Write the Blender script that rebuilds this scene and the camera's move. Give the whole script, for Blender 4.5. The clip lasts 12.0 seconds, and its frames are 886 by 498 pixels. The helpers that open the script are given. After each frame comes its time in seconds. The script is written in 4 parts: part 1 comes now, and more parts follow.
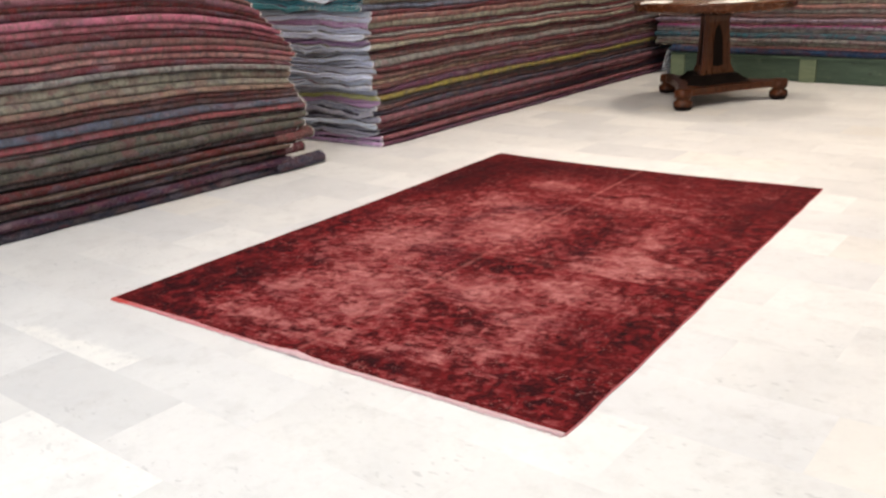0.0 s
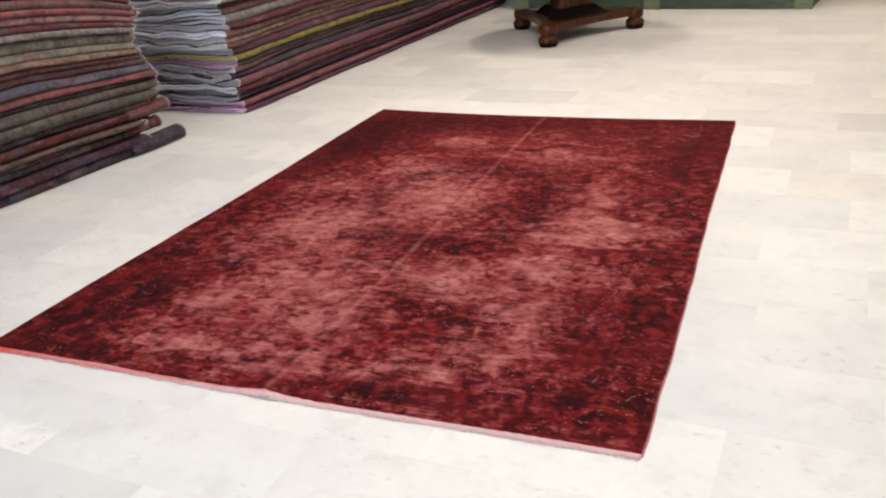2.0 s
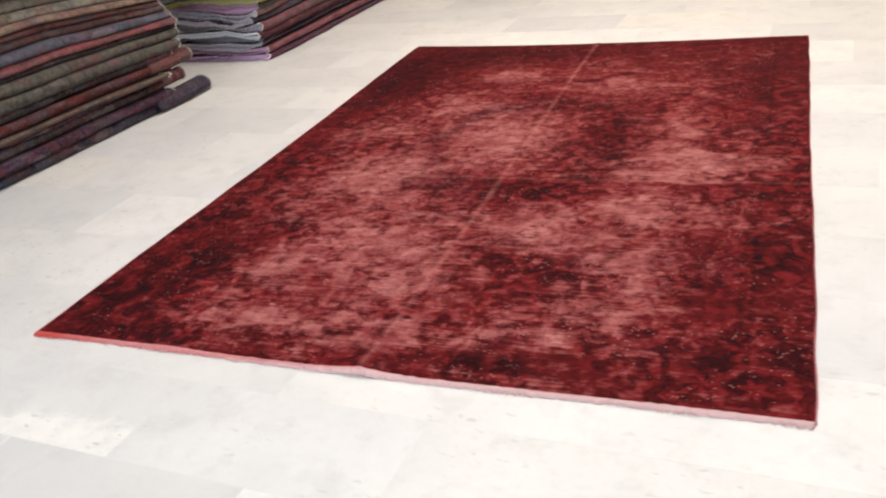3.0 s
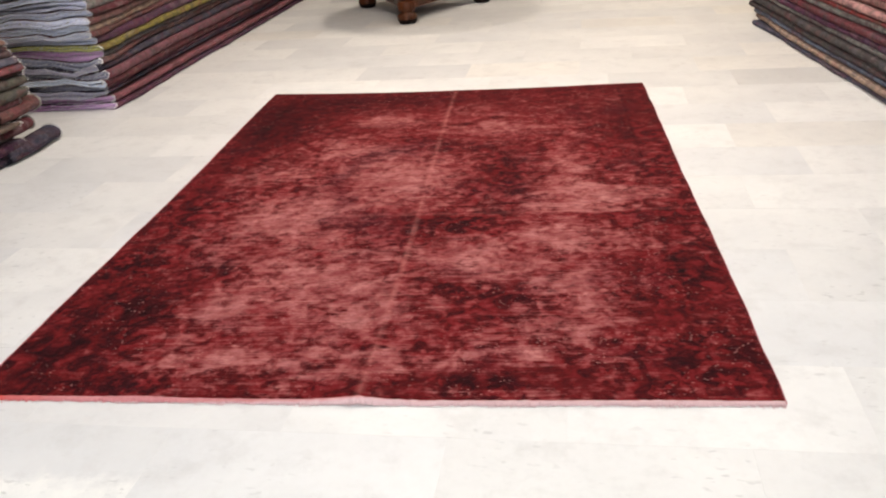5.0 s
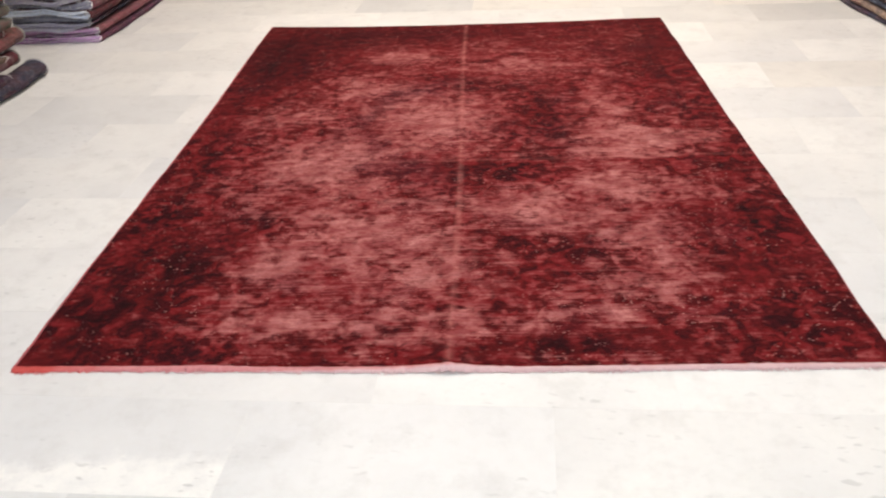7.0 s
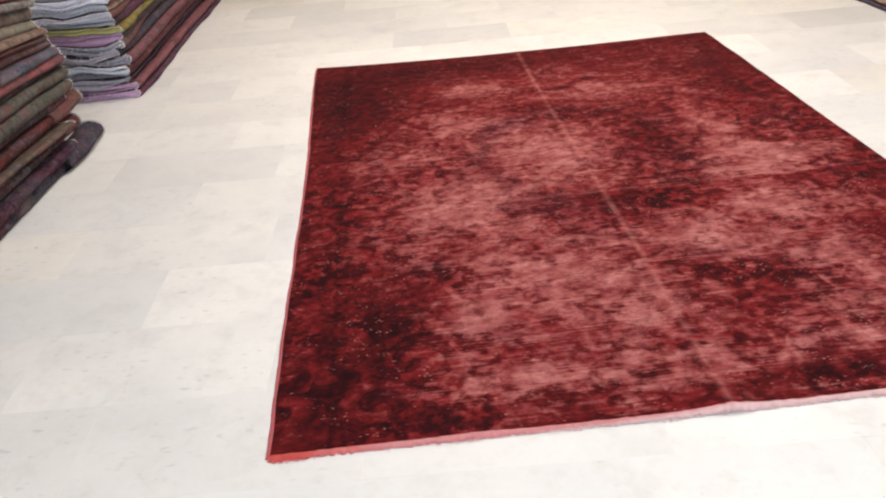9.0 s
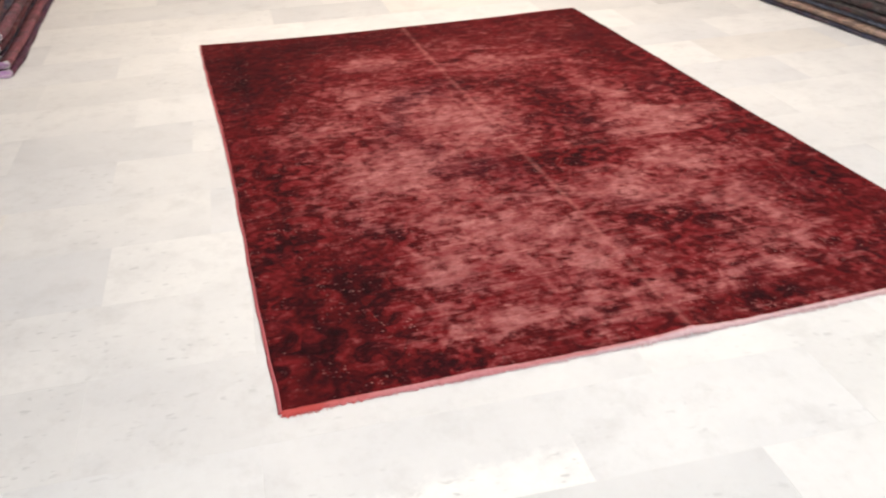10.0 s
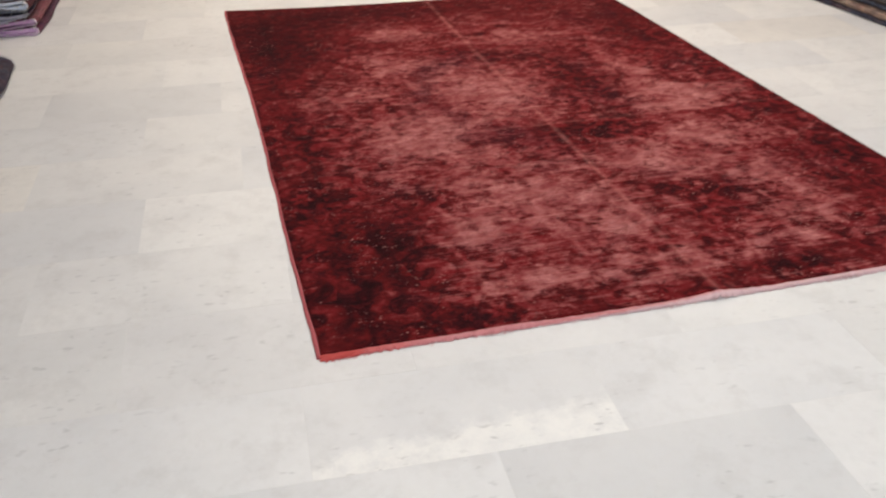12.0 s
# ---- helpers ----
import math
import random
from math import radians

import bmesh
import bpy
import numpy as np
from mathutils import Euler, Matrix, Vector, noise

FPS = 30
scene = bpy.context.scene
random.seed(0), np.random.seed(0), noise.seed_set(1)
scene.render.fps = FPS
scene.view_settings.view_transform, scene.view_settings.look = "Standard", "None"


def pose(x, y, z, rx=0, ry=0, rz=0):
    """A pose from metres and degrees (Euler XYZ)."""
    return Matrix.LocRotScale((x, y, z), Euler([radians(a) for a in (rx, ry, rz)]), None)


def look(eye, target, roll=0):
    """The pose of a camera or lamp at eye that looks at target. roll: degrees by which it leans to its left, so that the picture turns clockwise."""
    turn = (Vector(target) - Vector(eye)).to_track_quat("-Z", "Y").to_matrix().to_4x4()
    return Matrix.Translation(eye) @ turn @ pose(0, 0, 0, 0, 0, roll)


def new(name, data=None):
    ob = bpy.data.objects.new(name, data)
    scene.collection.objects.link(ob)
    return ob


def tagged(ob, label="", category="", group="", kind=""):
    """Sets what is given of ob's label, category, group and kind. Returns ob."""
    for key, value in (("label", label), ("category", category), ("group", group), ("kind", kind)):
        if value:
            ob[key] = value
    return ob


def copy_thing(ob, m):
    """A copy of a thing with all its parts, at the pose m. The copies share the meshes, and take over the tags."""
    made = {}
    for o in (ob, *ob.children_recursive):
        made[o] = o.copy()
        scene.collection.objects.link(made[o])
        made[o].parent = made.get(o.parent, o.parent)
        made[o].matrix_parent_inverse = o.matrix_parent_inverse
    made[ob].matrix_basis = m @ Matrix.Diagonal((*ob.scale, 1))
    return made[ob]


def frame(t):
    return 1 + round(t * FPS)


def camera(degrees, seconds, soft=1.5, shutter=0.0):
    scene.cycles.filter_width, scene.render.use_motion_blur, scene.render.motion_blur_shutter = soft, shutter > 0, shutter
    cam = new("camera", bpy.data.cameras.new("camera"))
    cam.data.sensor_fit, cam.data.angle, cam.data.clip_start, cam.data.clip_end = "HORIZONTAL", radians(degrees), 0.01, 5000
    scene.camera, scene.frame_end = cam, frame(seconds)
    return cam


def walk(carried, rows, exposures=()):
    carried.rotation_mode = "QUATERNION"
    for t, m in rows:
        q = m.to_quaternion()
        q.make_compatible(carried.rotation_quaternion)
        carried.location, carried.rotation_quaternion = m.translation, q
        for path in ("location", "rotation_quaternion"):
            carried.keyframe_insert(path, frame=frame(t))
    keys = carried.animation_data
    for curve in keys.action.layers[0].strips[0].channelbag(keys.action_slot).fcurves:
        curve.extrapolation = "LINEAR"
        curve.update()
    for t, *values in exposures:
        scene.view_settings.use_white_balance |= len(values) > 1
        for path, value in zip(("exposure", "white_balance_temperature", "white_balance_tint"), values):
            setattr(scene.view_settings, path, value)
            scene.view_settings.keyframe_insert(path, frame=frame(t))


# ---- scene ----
cam = camera(54.0, 12.0, soft=2.1, shutter=0.5)
PATH = [
    (0, (2.732, -1.721, 1.115), (1.626, -0.173, 0.495), -2.4),
    (0.5, (2.583, -1.613, 1.083), (1.481, -0.102, 0.376), -2.9),
    (1, (2.433, -1.518, 1.088), (1.353, -0.005, 0.349), -5.5),
    (1.5, (2.271, -1.51, 1.094), (1.347, 0.102, 0.354), -5.0),
    (2, (2.089, -1.54, 1.121), (1.375, 0.164, 0.356), -4.4),
    (2.5, (1.944, -1.486, 1.109), (1.239, 0.228, 0.358), -3.7),
    (3, (1.784, -1.386, 1.063), (1.065, 0.256, 0.176), -8.1),
    (3.5, (1.644, -1.441, 1.09), (1.176, 0.296, 0.217), -5.3),
    (3.7, (1.587, -1.459, 1.065), (1.24, 0.338, 0.259), -5.4),
    (5.3, (1.352, -1.626, 1.111), (1.135, 0.18, 0.279), -3.9),
    (5.5, (1.359, -1.636, 1.115), (1.151, 0.184, 0.311), -3.6),
    (6, (1.306, -1.631, 1.126), (1.052, 0.189, 0.336), -3.4),
    (6.5, (1.188, -1.529, 1.11), (0.971, 0.223, 0.169), -2.0),
    (7, (1.041, -1.471, 1.107), (0.929, 0.271, 0.132), -3.0),
    (7.5, (0.826, -1.537, 1.146), (0.803, 0.224, 0.198), -4.1),
    (7.7, (0.727, -1.55, 1.143), (0.715, 0.224, 0.218), -5.4),
    (9.3, (0.232, -1.35, 1.178), (0.37, 0.398, 0.216), -5.0),
    (9.5, (0.149, -1.369, 1.179), (0.405, 0.354, 0.197), -4.3),
    (10, (-0.041, -1.438, 1.198), (0.425, 0.229, 0.196), -2.1),
    (10.5, (-0.119, -1.52, 1.199), (0.53, 0.127, 0.268), -1.5),
    (11, (-0.148, -1.546, 1.197), (0.502, 0.091, 0.25), 0.4),
    (11.5, (-0.17, -1.547, 1.183), (0.39, 0.11, 0.213), 1.2),
    (12, (-0.149, -1.481, 1.153), (0.32, 0.172, 0.128), -0.0),
]
walk(cam, [(t, look(eye, target, roll)) for t, eye, target, roll in PATH],
     exposures=[(0.0, -0.73), (0.5, -0.85), (1.0, -0.92), (2.0, -0.88), (3.0, -0.83), (7.0, -0.83), (9.5, -0.77), (10.5, -0.79), (11.0, -0.85), (11.5, -1.0), (12.0, -1.14)])

# ---- light ----
world = bpy.data.worlds.new("world")
scene.world = world
world.use_nodes = True
wn = world.node_tree.nodes
sky = wn.new("ShaderNodeTexSky")
sky.sky_type, sky.sun_disc = "NISHITA", False
sky.sun_elevation, sky.sun_rotation = radians(35), radians(200)
world.node_tree.links.new(sky.outputs[0], wn["Background"].inputs[0])
wn["Background"].inputs[1].default_value = 0.06

CEILING = 3.0
ROOM_W, ROOM_E, ROOM_S, ROOM_N = -2.35, 4.25, -4.6, 8.4
LAMP_POWER = 58.0
LAMP_SIZE = 0.58


def area_lamp(name, place, aim, size, size_y, watts, colour):
    data = bpy.data.lights.new(name, "AREA")
    data.shape, data.size, data.size_y, data.energy, data.color = "RECTANGLE", size, size_y, watts, colour
    ob = new(name, data)
    ob.matrix_basis = look(place, aim)
    return ob


# daylight through the shop window behind the walk
area_lamp("window_daylight", (0.9, ROOM_S + 0.16, 1.45), (0.9, 2.0, 0.9), 4.6, 2.3, 250.0, (0.84, 0.92, 1.0))
LAMP_SPOTS = [(0.4, -2.6), (2.3, -2.6), (0.4, 0.0), (2.3, 0.0), (0.4, 2.4), (2.3, 2.4), (2.4, 5.2), (0.12, 5.62)]
for lx, ly in LAMP_SPOTS:
    warm = (1.0, 0.862, 0.715) if ly > 4 else (1.0, 0.876, 0.770) if ly > 2 else (0.950, 0.975, 1.0)
    size = 0.36 if ly > 5.5 else LAMP_SIZE
    area_lamp("ceiling_lamp_light", (lx, ly, CEILING - 0.075), (lx, ly + 0.0001, 0), size, size, LAMP_POWER * (0.52 if ly < 1 else 1.28 if ly < 4 else 1.55 if ly < 5.5 else 1.05) * ((1.22 if lx < 1 else 0.86) if ly < 1 else 1.14 if lx < 1 else 0.91), warm)


# ---- materials ----
class Nodes:
    """A short way to write node trees."""

    def __init__(self, name, rough=0.7, metal=0.0, spec=0.5):
        self.m = bpy.data.materials.new(name)
        self.m.use_nodes = True
        self.t = self.m.node_tree
        self.b = self.t.nodes["Principled BSDF"]
        self.set(self.b, "Roughness", rough)
        self.set(self.b, "Metallic", metal)
        self.set(self.b, "Specular IOR Level", spec)

    def set(self, node, key, value):
        if isinstance(value, bpy.types.NodeSocket):
            self.t.links.new(value, node.inputs[key])
        else:
            node.inputs[key].default_value = value

    def add(self, kind, **inputs):
        node = self.t.nodes.new("ShaderNode" + kind)
        for key, value in inputs.items():
            self.set(node, key.replace("_", " "), value)
        return node

    def coords(self, scale=(1, 1, 1), offset=None, kind="Object"):
        tc = self.add("TexCoord").outputs[kind]
        mp = self.add("Mapping", Vector=tc, Scale=scale)
        if offset is not None:
            self.set(mp, "Location", offset)
        return mp.outputs[0]

    def noise(self, vec, scale, detail=4.0, rough=0.55, distort=0.0):
        return self.add("TexNoise", Vector=vec, Scale=scale, Detail=detail, Roughness=rough, Distortion=distort).outputs[0]

    def math(self, op, a, b=0.0, clamp=False):
        node = self.t.nodes.new("ShaderNodeMath")
        node.operation, node.use_clamp = op, clamp
        self.set(node, 0, a)
        self.set(node, 1, b)
        return node.outputs[0]

    def fit(self, value, a, b, c=0.0, d=1.0):
        return self.add("MapRange", Value=value, From_Min=a, From_Max=b, To_Min=c, To_Max=d).outputs[0]

    def mix(self, fac, a, b, mode="MIX"):
        node = self.t.nodes.new("ShaderNodeMix")
        node.data_type, node.blend_type = "RGBA", mode
        for i, v in ((0, fac), (6, a), (7, b)):
            if isinstance(v, bpy.types.NodeSocket):
                self.t.links.new(v, node.inputs[i])
            else:
                node.inputs[i].default_value = v if i == 0 or len(v) == 4 else (*v, 1)
        return node.outputs[2]

    def ramp(self, fac, stops):
        node = self.t.nodes.new("ShaderNodeValToRGB")
        els = node.color_ramp.elements
        while len(els) < len(stops):
            els.new(0.5)
        for el, (pos, col) in zip(els, stops):
            el.position, el.color = pos, (*col, 1)
        self.set(node, "Fac", fac)
        return node.outputs[0]

    def attr(self, name):
        node = self.add("Attribute")
        node.attribute_name = name
        return node.outputs["Fac"]

    def finish(self, colour, bump=None, strength=0.3, distance=0.002, rough=None):
        self.set(self.b, "Base Color", colour if isinstance(colour, bpy.types.NodeSocket) else (*colour, 1))
        if bump is not None:
            bp = self.add("Bump", Height=bump, Strength=strength, Distance=distance)
            self.set(self.b, "Normal", bp.outputs[0])
        if rough is not None:
            self.set(self.b, "Roughness", rough)
        return self.m


def marble_material(name="worn_marble", etched=False):
    n = Nodes(name, 0.4, spec=0.35)
    tone = n.add("ObjectInfo")
    shift = n.math("MULTIPLY", tone.outputs["Random"], 37.0)
    base = n.add("Mapping", Vector=n.add("TexCoord").outputs["Object"])
    off = n.add("CombineXYZ", X=shift, Y=shift, Z=shift)
    n.set(base, "Location", off.outputs[0])
    v = base.outputs[0]
    cloud = n.noise(v, 3.0, 3, 0.5)
    grain = n.noise(v, 38, 6, 0.65)
    col = n.mix(n.fit(cloud, 0.3, 0.7), (0.572, 0.573, 0.580), (0.650, 0.647, 0.645))
    col = n.mix(0.85, col, tone.outputs["Color"], "MULTIPLY")
    col = n.mix(n.fit(grain, 0.42, 0.75, 0.0, 0.16), col, (0.47, 0.46, 0.45))
    # small elongated pits and scuffs, in loose groups
    pits = n.add("Mapping", Vector=v, Scale=(30, 62, 20), Rotation=(0, 0, 0.5))
    spot = n.fit(n.noise(pits.outputs[0], 1.0, 1.5, 0.5), 0.635, 0.72)
    keep = n.fit(n.noise(v, 3.4, 3, 0.5), 0.46, 0.62)
    spot = n.math("MULTIPLY", spot, keep)
    scuff = n.fit(n.noise(v, 11, 6, 0.7), 0.50, 0.72, 0.0, 0.32)
    col = n.mix(scuff, col, (0.40, 0.39, 0.385))
    col = n.mix(n.math("MULTIPLY", spot, 0.42), col, (0.33, 0.33, 0.34))
    if etched:
        # a scraped, whitened strip along one long edge
        own = n.add("SeparateXYZ", Vector=n.add("TexCoord").outputs["Object"])
        rise = n.math("SUBTRACT", own.outputs[1], n.math("MULTIPLY", own.outputs[0], 0.10))
        strip = n.fit(n.math("ADD", rise, n.math("MULTIPLY", n.math("SUBTRACT", n.noise(v, 11, 6, 0.7), 0.5), 0.16)), -0.075, -0.045, 1.0, 0.0)
        col = n.mix(n.math("MULTIPLY", strip, n.fit(n.noise(v, 24, 5, 0.7), 0.35, 0.6, 0.35, 1.0)), col, (0.70, 0.695, 0.68))
        col = n.mix(n.math("MULTIPLY", n.math("MULTIPLY", spot, strip), 0.6), col, (0.30, 0.30, 0.31))
    rough = n.fit(n.noise(v, 5, 2, 0.5), 0.2, 0.8, 0.36, 0.50)
    height = n.math("SUBTRACT", n.math("MULTIPLY", grain, 0.25), spot)
    return n.finish(col, height, 0.25, 0.0012, rough)


def grout_material():
    n = Nodes("joint_mortar", 0.9)
    v = n.coords()
    return n.finish(n.mix(n.noise(v, 30), (0.58, 0.575, 0.565), (0.64, 0.635, 0.625)), n.noise(v, 200), 0.3)


def plaster_material(name, a, b):
    n = Nodes(name, 0.85, spec=0.2)
    v = n.coords()
    col = n.mix(n.noise(v, 1.4, 5), a, b)
    col = n.mix(n.fit(n.noise(v, 30, 4), 0.3, 0.8, 0, 0.15), col, (0.5, 0.48, 0.44))
    return n.finish(col, n.noise(v, 120, 3), 0.15)


def red_pile_material():
    n = Nodes("overdyed_red_pile", 0.95, spec=0.08)
    v = n.coords()
    wear = n.attr("wear")

    def warped(scale, reach, offset):
        node = n.t.nodes.new("ShaderNodeVectorMath")
        node.operation = "MULTIPLY_ADD"
        n.set(node, 0, n.add("TexNoise", Vector=n.coords((1, 1, 1), offset), Scale=scale, Detail=3.0).outputs[1])
        node.inputs[1].default_value = (reach, reach, 0.0)
        n.set(node, 2, v)
        return node.outputs[0]

    def scrolls(vec, scale, turns, petals):
        """Curling tendrils and rosettes, one to each cell: -1 on dark outlines, 1 on bright fills."""
        cell = n.add("TexVoronoi", Vector=vec, Scale=scale, Randomness=0.85)
        away = n.t.nodes.new("ShaderNodeVectorMath")
        away.operation = "SUBTRACT"
        n.set(away, 0, vec)
        n.set(away, 1, cell.outputs["Position"])
        xyz = n.add("SeparateXYZ", Vector=away.outputs[0])
        angle = n.math("ARCTAN2", xyz.outputs[1], xyz.outputs[0])
        far = cell.outputs["Distance"]
        own = n.add("SeparateColor", Color=cell.outputs["Color"])
        phase = n.math("MULTIPLY", own.outputs[0], 6.28)
        curl = n.math("SINE", n.math("ADD", n.math("ADD", angle, n.math("MULTIPLY", far, turns)), phase))
        rose = n.math("SINE", n.math("ADD", n.math("MULTIPLY", far, turns * 1.3), n.math("MULTIPLY", n.math("SINE", n.math("MULTIPLY", angle, petals)), 0.9)))
        pick = n.fit(own.outputs[1], 0.54, 0.56)
        both = n.math("ADD", n.math("MULTIPLY", curl, n.math("SUBTRACT", 1.0, pick)), n.math("MULTIPLY", rose, pick))
        return n.math("MULTIPLY", both, n.fit(far, 0.48, 0.85, 1.0, 0.15))

    fine = n.noise(n.coords((13, 26, 1)), 2.0, 8, 0.72, 0.4)
    streak = n.noise(n.coords((13, 120, 1), (3, 1, 0)), 1.6, 5, 0.65)
    weft = n.noise(n.coords((4, 88, 1), (8, 3, 0)), 1.3, 4, 0.6)
    mid = n.noise(n.coords((1, 1.35, 1)), 11.0, 6, 0.62, 1.0)
    blot = n.noise(n.coords((1, 1.2, 1), (2, 5, 0)), 24.0, 4, 0.6, 0.9)
    patch = n.noise(n.coords((4.2, 7, 1), (1, 7, 0)), 1.5, 6, 0.7, 0.8)
    fleck = n.noise(n.coords((1, 1.5, 1), (4, 2, 0)), 55.0, 4, 0.7, 0.6)
    large = scrolls(warped(7.0, 0.045, (0, 0, 0)), 7.5, 11.0, 6.0)
    small = scrolls(warped(13.0, 0.028, (3, 6, 0)), 14.0, 10.0, 5.0)
    tiny = scrolls(warped(22.0, 0.014, (1, 4, 0)), 23.0, 9.0, 5.0)
    # the ornament fades out towards the evenly dyed far end
    kept = n.fit(n.add("SeparateXYZ", Vector=v).outputs[1], 1.3, 2.3, 1.0, 0.30)
    few = n.math("MULTIPLY", n.fit(n.noise(n.coords((1, 1, 1), (6, 1, 0)), 4.0, 3), 0.34, 0.50), kept)

    def blend(start, *layers):
        out = start
        for layer, much, mean in layers:
            out = n.math("ADD", out, n.math("MULTIPLY", n.math("SUBTRACT", layer, mean), much))
        return out

    outline = n.math("MULTIPLY", n.fit(n.math("ABSOLUTE", n.math("ADD", large, 0.15)), 0.05, 0.38, 1.0, 0.0), few)
    dye = blend(n.attr("depth"), (mid, 0.55, 0.5), (blot, 0.26, 0.5), (patch, 0.26, 0.5), (fine, 0.10, 0.5), (fleck, 0.16, 0.5),
                (n.math("MULTIPLY", large, few), 0.17, 0.0), (n.math("MULTIPLY", small, kept), 0.08, 0.0), (n.math("MULTIPLY", tiny, kept), 0.06, 0.0), (outline, -0.14, 0.2))
    dyed = n.ramp(dye, [(0.0, (0.011, 0.0015, 0.0026)), (0.20, (0.032, 0.0026, 0.0042)), (0.36, (0.070, 0.0046, 0.0056)), (0.55, (0.120, 0.0076, 0.0096)), (0.75, (0.166, 0.0125, 0.0155)), (1.0, (0.215, 0.030, 0.031))])
    rub = blend(wear, (mid, 1.15, 0.5), (blot, 0.62, 0.5), (patch, 0.60, 0.5), (fine, 0.50, 0.5), (streak, 0.80, 0.5), (fleck, 0.60, 0.5), (weft, 1.15, 0.5),
                (n.math("MULTIPLY", large, few), 0.12, 0.0), (small, 0.085, 0.0), (tiny, 0.045, 0.0), (n.noise(n.coords((1, 1, 1), (9, 9, 0)), 3.6, 3, 0.55), 0.42, 0.5))
    worn = n.add("MapRange", Value=rub, From_Min=0.08, From_Max=0.84, To_Min=0.0, To_Max=1.0)
    worn.interpolation_type = "SMOOTHSTEP"
    bare = n.mix(n.fit(n.noise(n.coords((1, 1.7, 1), (7, 3, 0)), 11.0, 7, 0.68, 0.5), 0.40, 0.61), (0.238, 0.057, 0.058), (0.475, 0.196, 0.184))
    bare = n.mix(n.fit(streak, 0.48, 0.62, 0.0, 0.7), bare, (0.175, 0.038, 0.041))
    bare = n.mix(n.fit(weft, 0.36, 0.48, 0.65, 0.0), bare, (0.48, 0.205, 0.185))
    bare = n.mix(n.fit(fleck, 0.48, 0.64, 0.0, 0.5), bare, (0.215, 0.070, 0.074))
    col = n.mix(n.math("MULTIPLY", worn.outputs[0], 0.94), dyed, bare)
    # plum tinge where the old dark dye shows through
    plum = n.math("ADD", n.fit(n.noise(v, 4.3, 4, 0.6), 0.52, 0.7, 0.0, 0.30), n.math("MULTIPLY", n.attr("plum"), n.fit(blot, 0.36, 0.58, 1.0, 0.45)), True)
    col = n.mix(plum, col, n.mix(worn.outputs[0], (0.038, 0.007, 0.012), (0.205, 0.068, 0.074)))
    # pale knots
    knot = n.add("TexVoronoi", Vector=n.coords((0.55, 1.3, 1)), Scale=150.0)
    pick = n.fit(n.add("SeparateColor", Color=knot.outputs["Color"]).outputs[1], 0.78, 0.83)
    dot = n.math("MULTIPLY", n.fit(knot.outputs["Distance"], 0.18, 0.34, 1.0, 0.0), pick)
    dot = n.math("MULTIPLY", dot, n.fit(n.noise(v, 7.0, 5), 0.46, 0.58))
    col = n.mix(n.math("MULTIPLY", dot, 0.6), col, (0.50, 0.25, 0.23))
    crease = n.attr("crease")
    col = n.mix(n.math("MULTIPLY", crease, n.fit(fine, 0.36, 0.62, 0.15, 0.62)), col, (0.47, 0.17, 0.155))
    height = n.math("ADD", n.math("MULTIPLY", n.noise(n.coords((90, 260, 1)), 3.0, 3, 0.6), 0.5), n.math("MULTIPLY", fine, 0.6))
    return n.finish(col, height, 0.55, 0.004)


def selvedge_material(name, a, b, c, pale=None):
    """Ragged pink warp ends; c is the dyed stretch near the rug's corner."""
    n = Nodes(name, 0.95, spec=0.1)
    v = n.coords()
    x = n.add("SeparateXYZ", Vector=v).outputs[0]
    col = n.mix(n.noise(n.coords((60, 20, 20)), 2.0, 5, 0.7), a, b)
    dyed = n.fit(n.math("ADD", x, n.math("MULTIPLY", n.noise(v, 14, 3), 0.18)), 0.16, 0.34, 0.85, 0.0)
    if pale is not None:
        y = n.math("ADD", n.add("SeparateXYZ", Vector=v).outputs[1], n.math("MULTIPLY", n.noise(v, 45, 3), 0.010))
        col = n.mix(n.fit(y, -0.011, -0.004, 0.6, 0.0), col, pale)
    col = n.mix(dyed, col, c)
    return n.finish(col, n.noise(n.coords((260, 60, 60)), 2.0, 3), 0.7, 0.004)


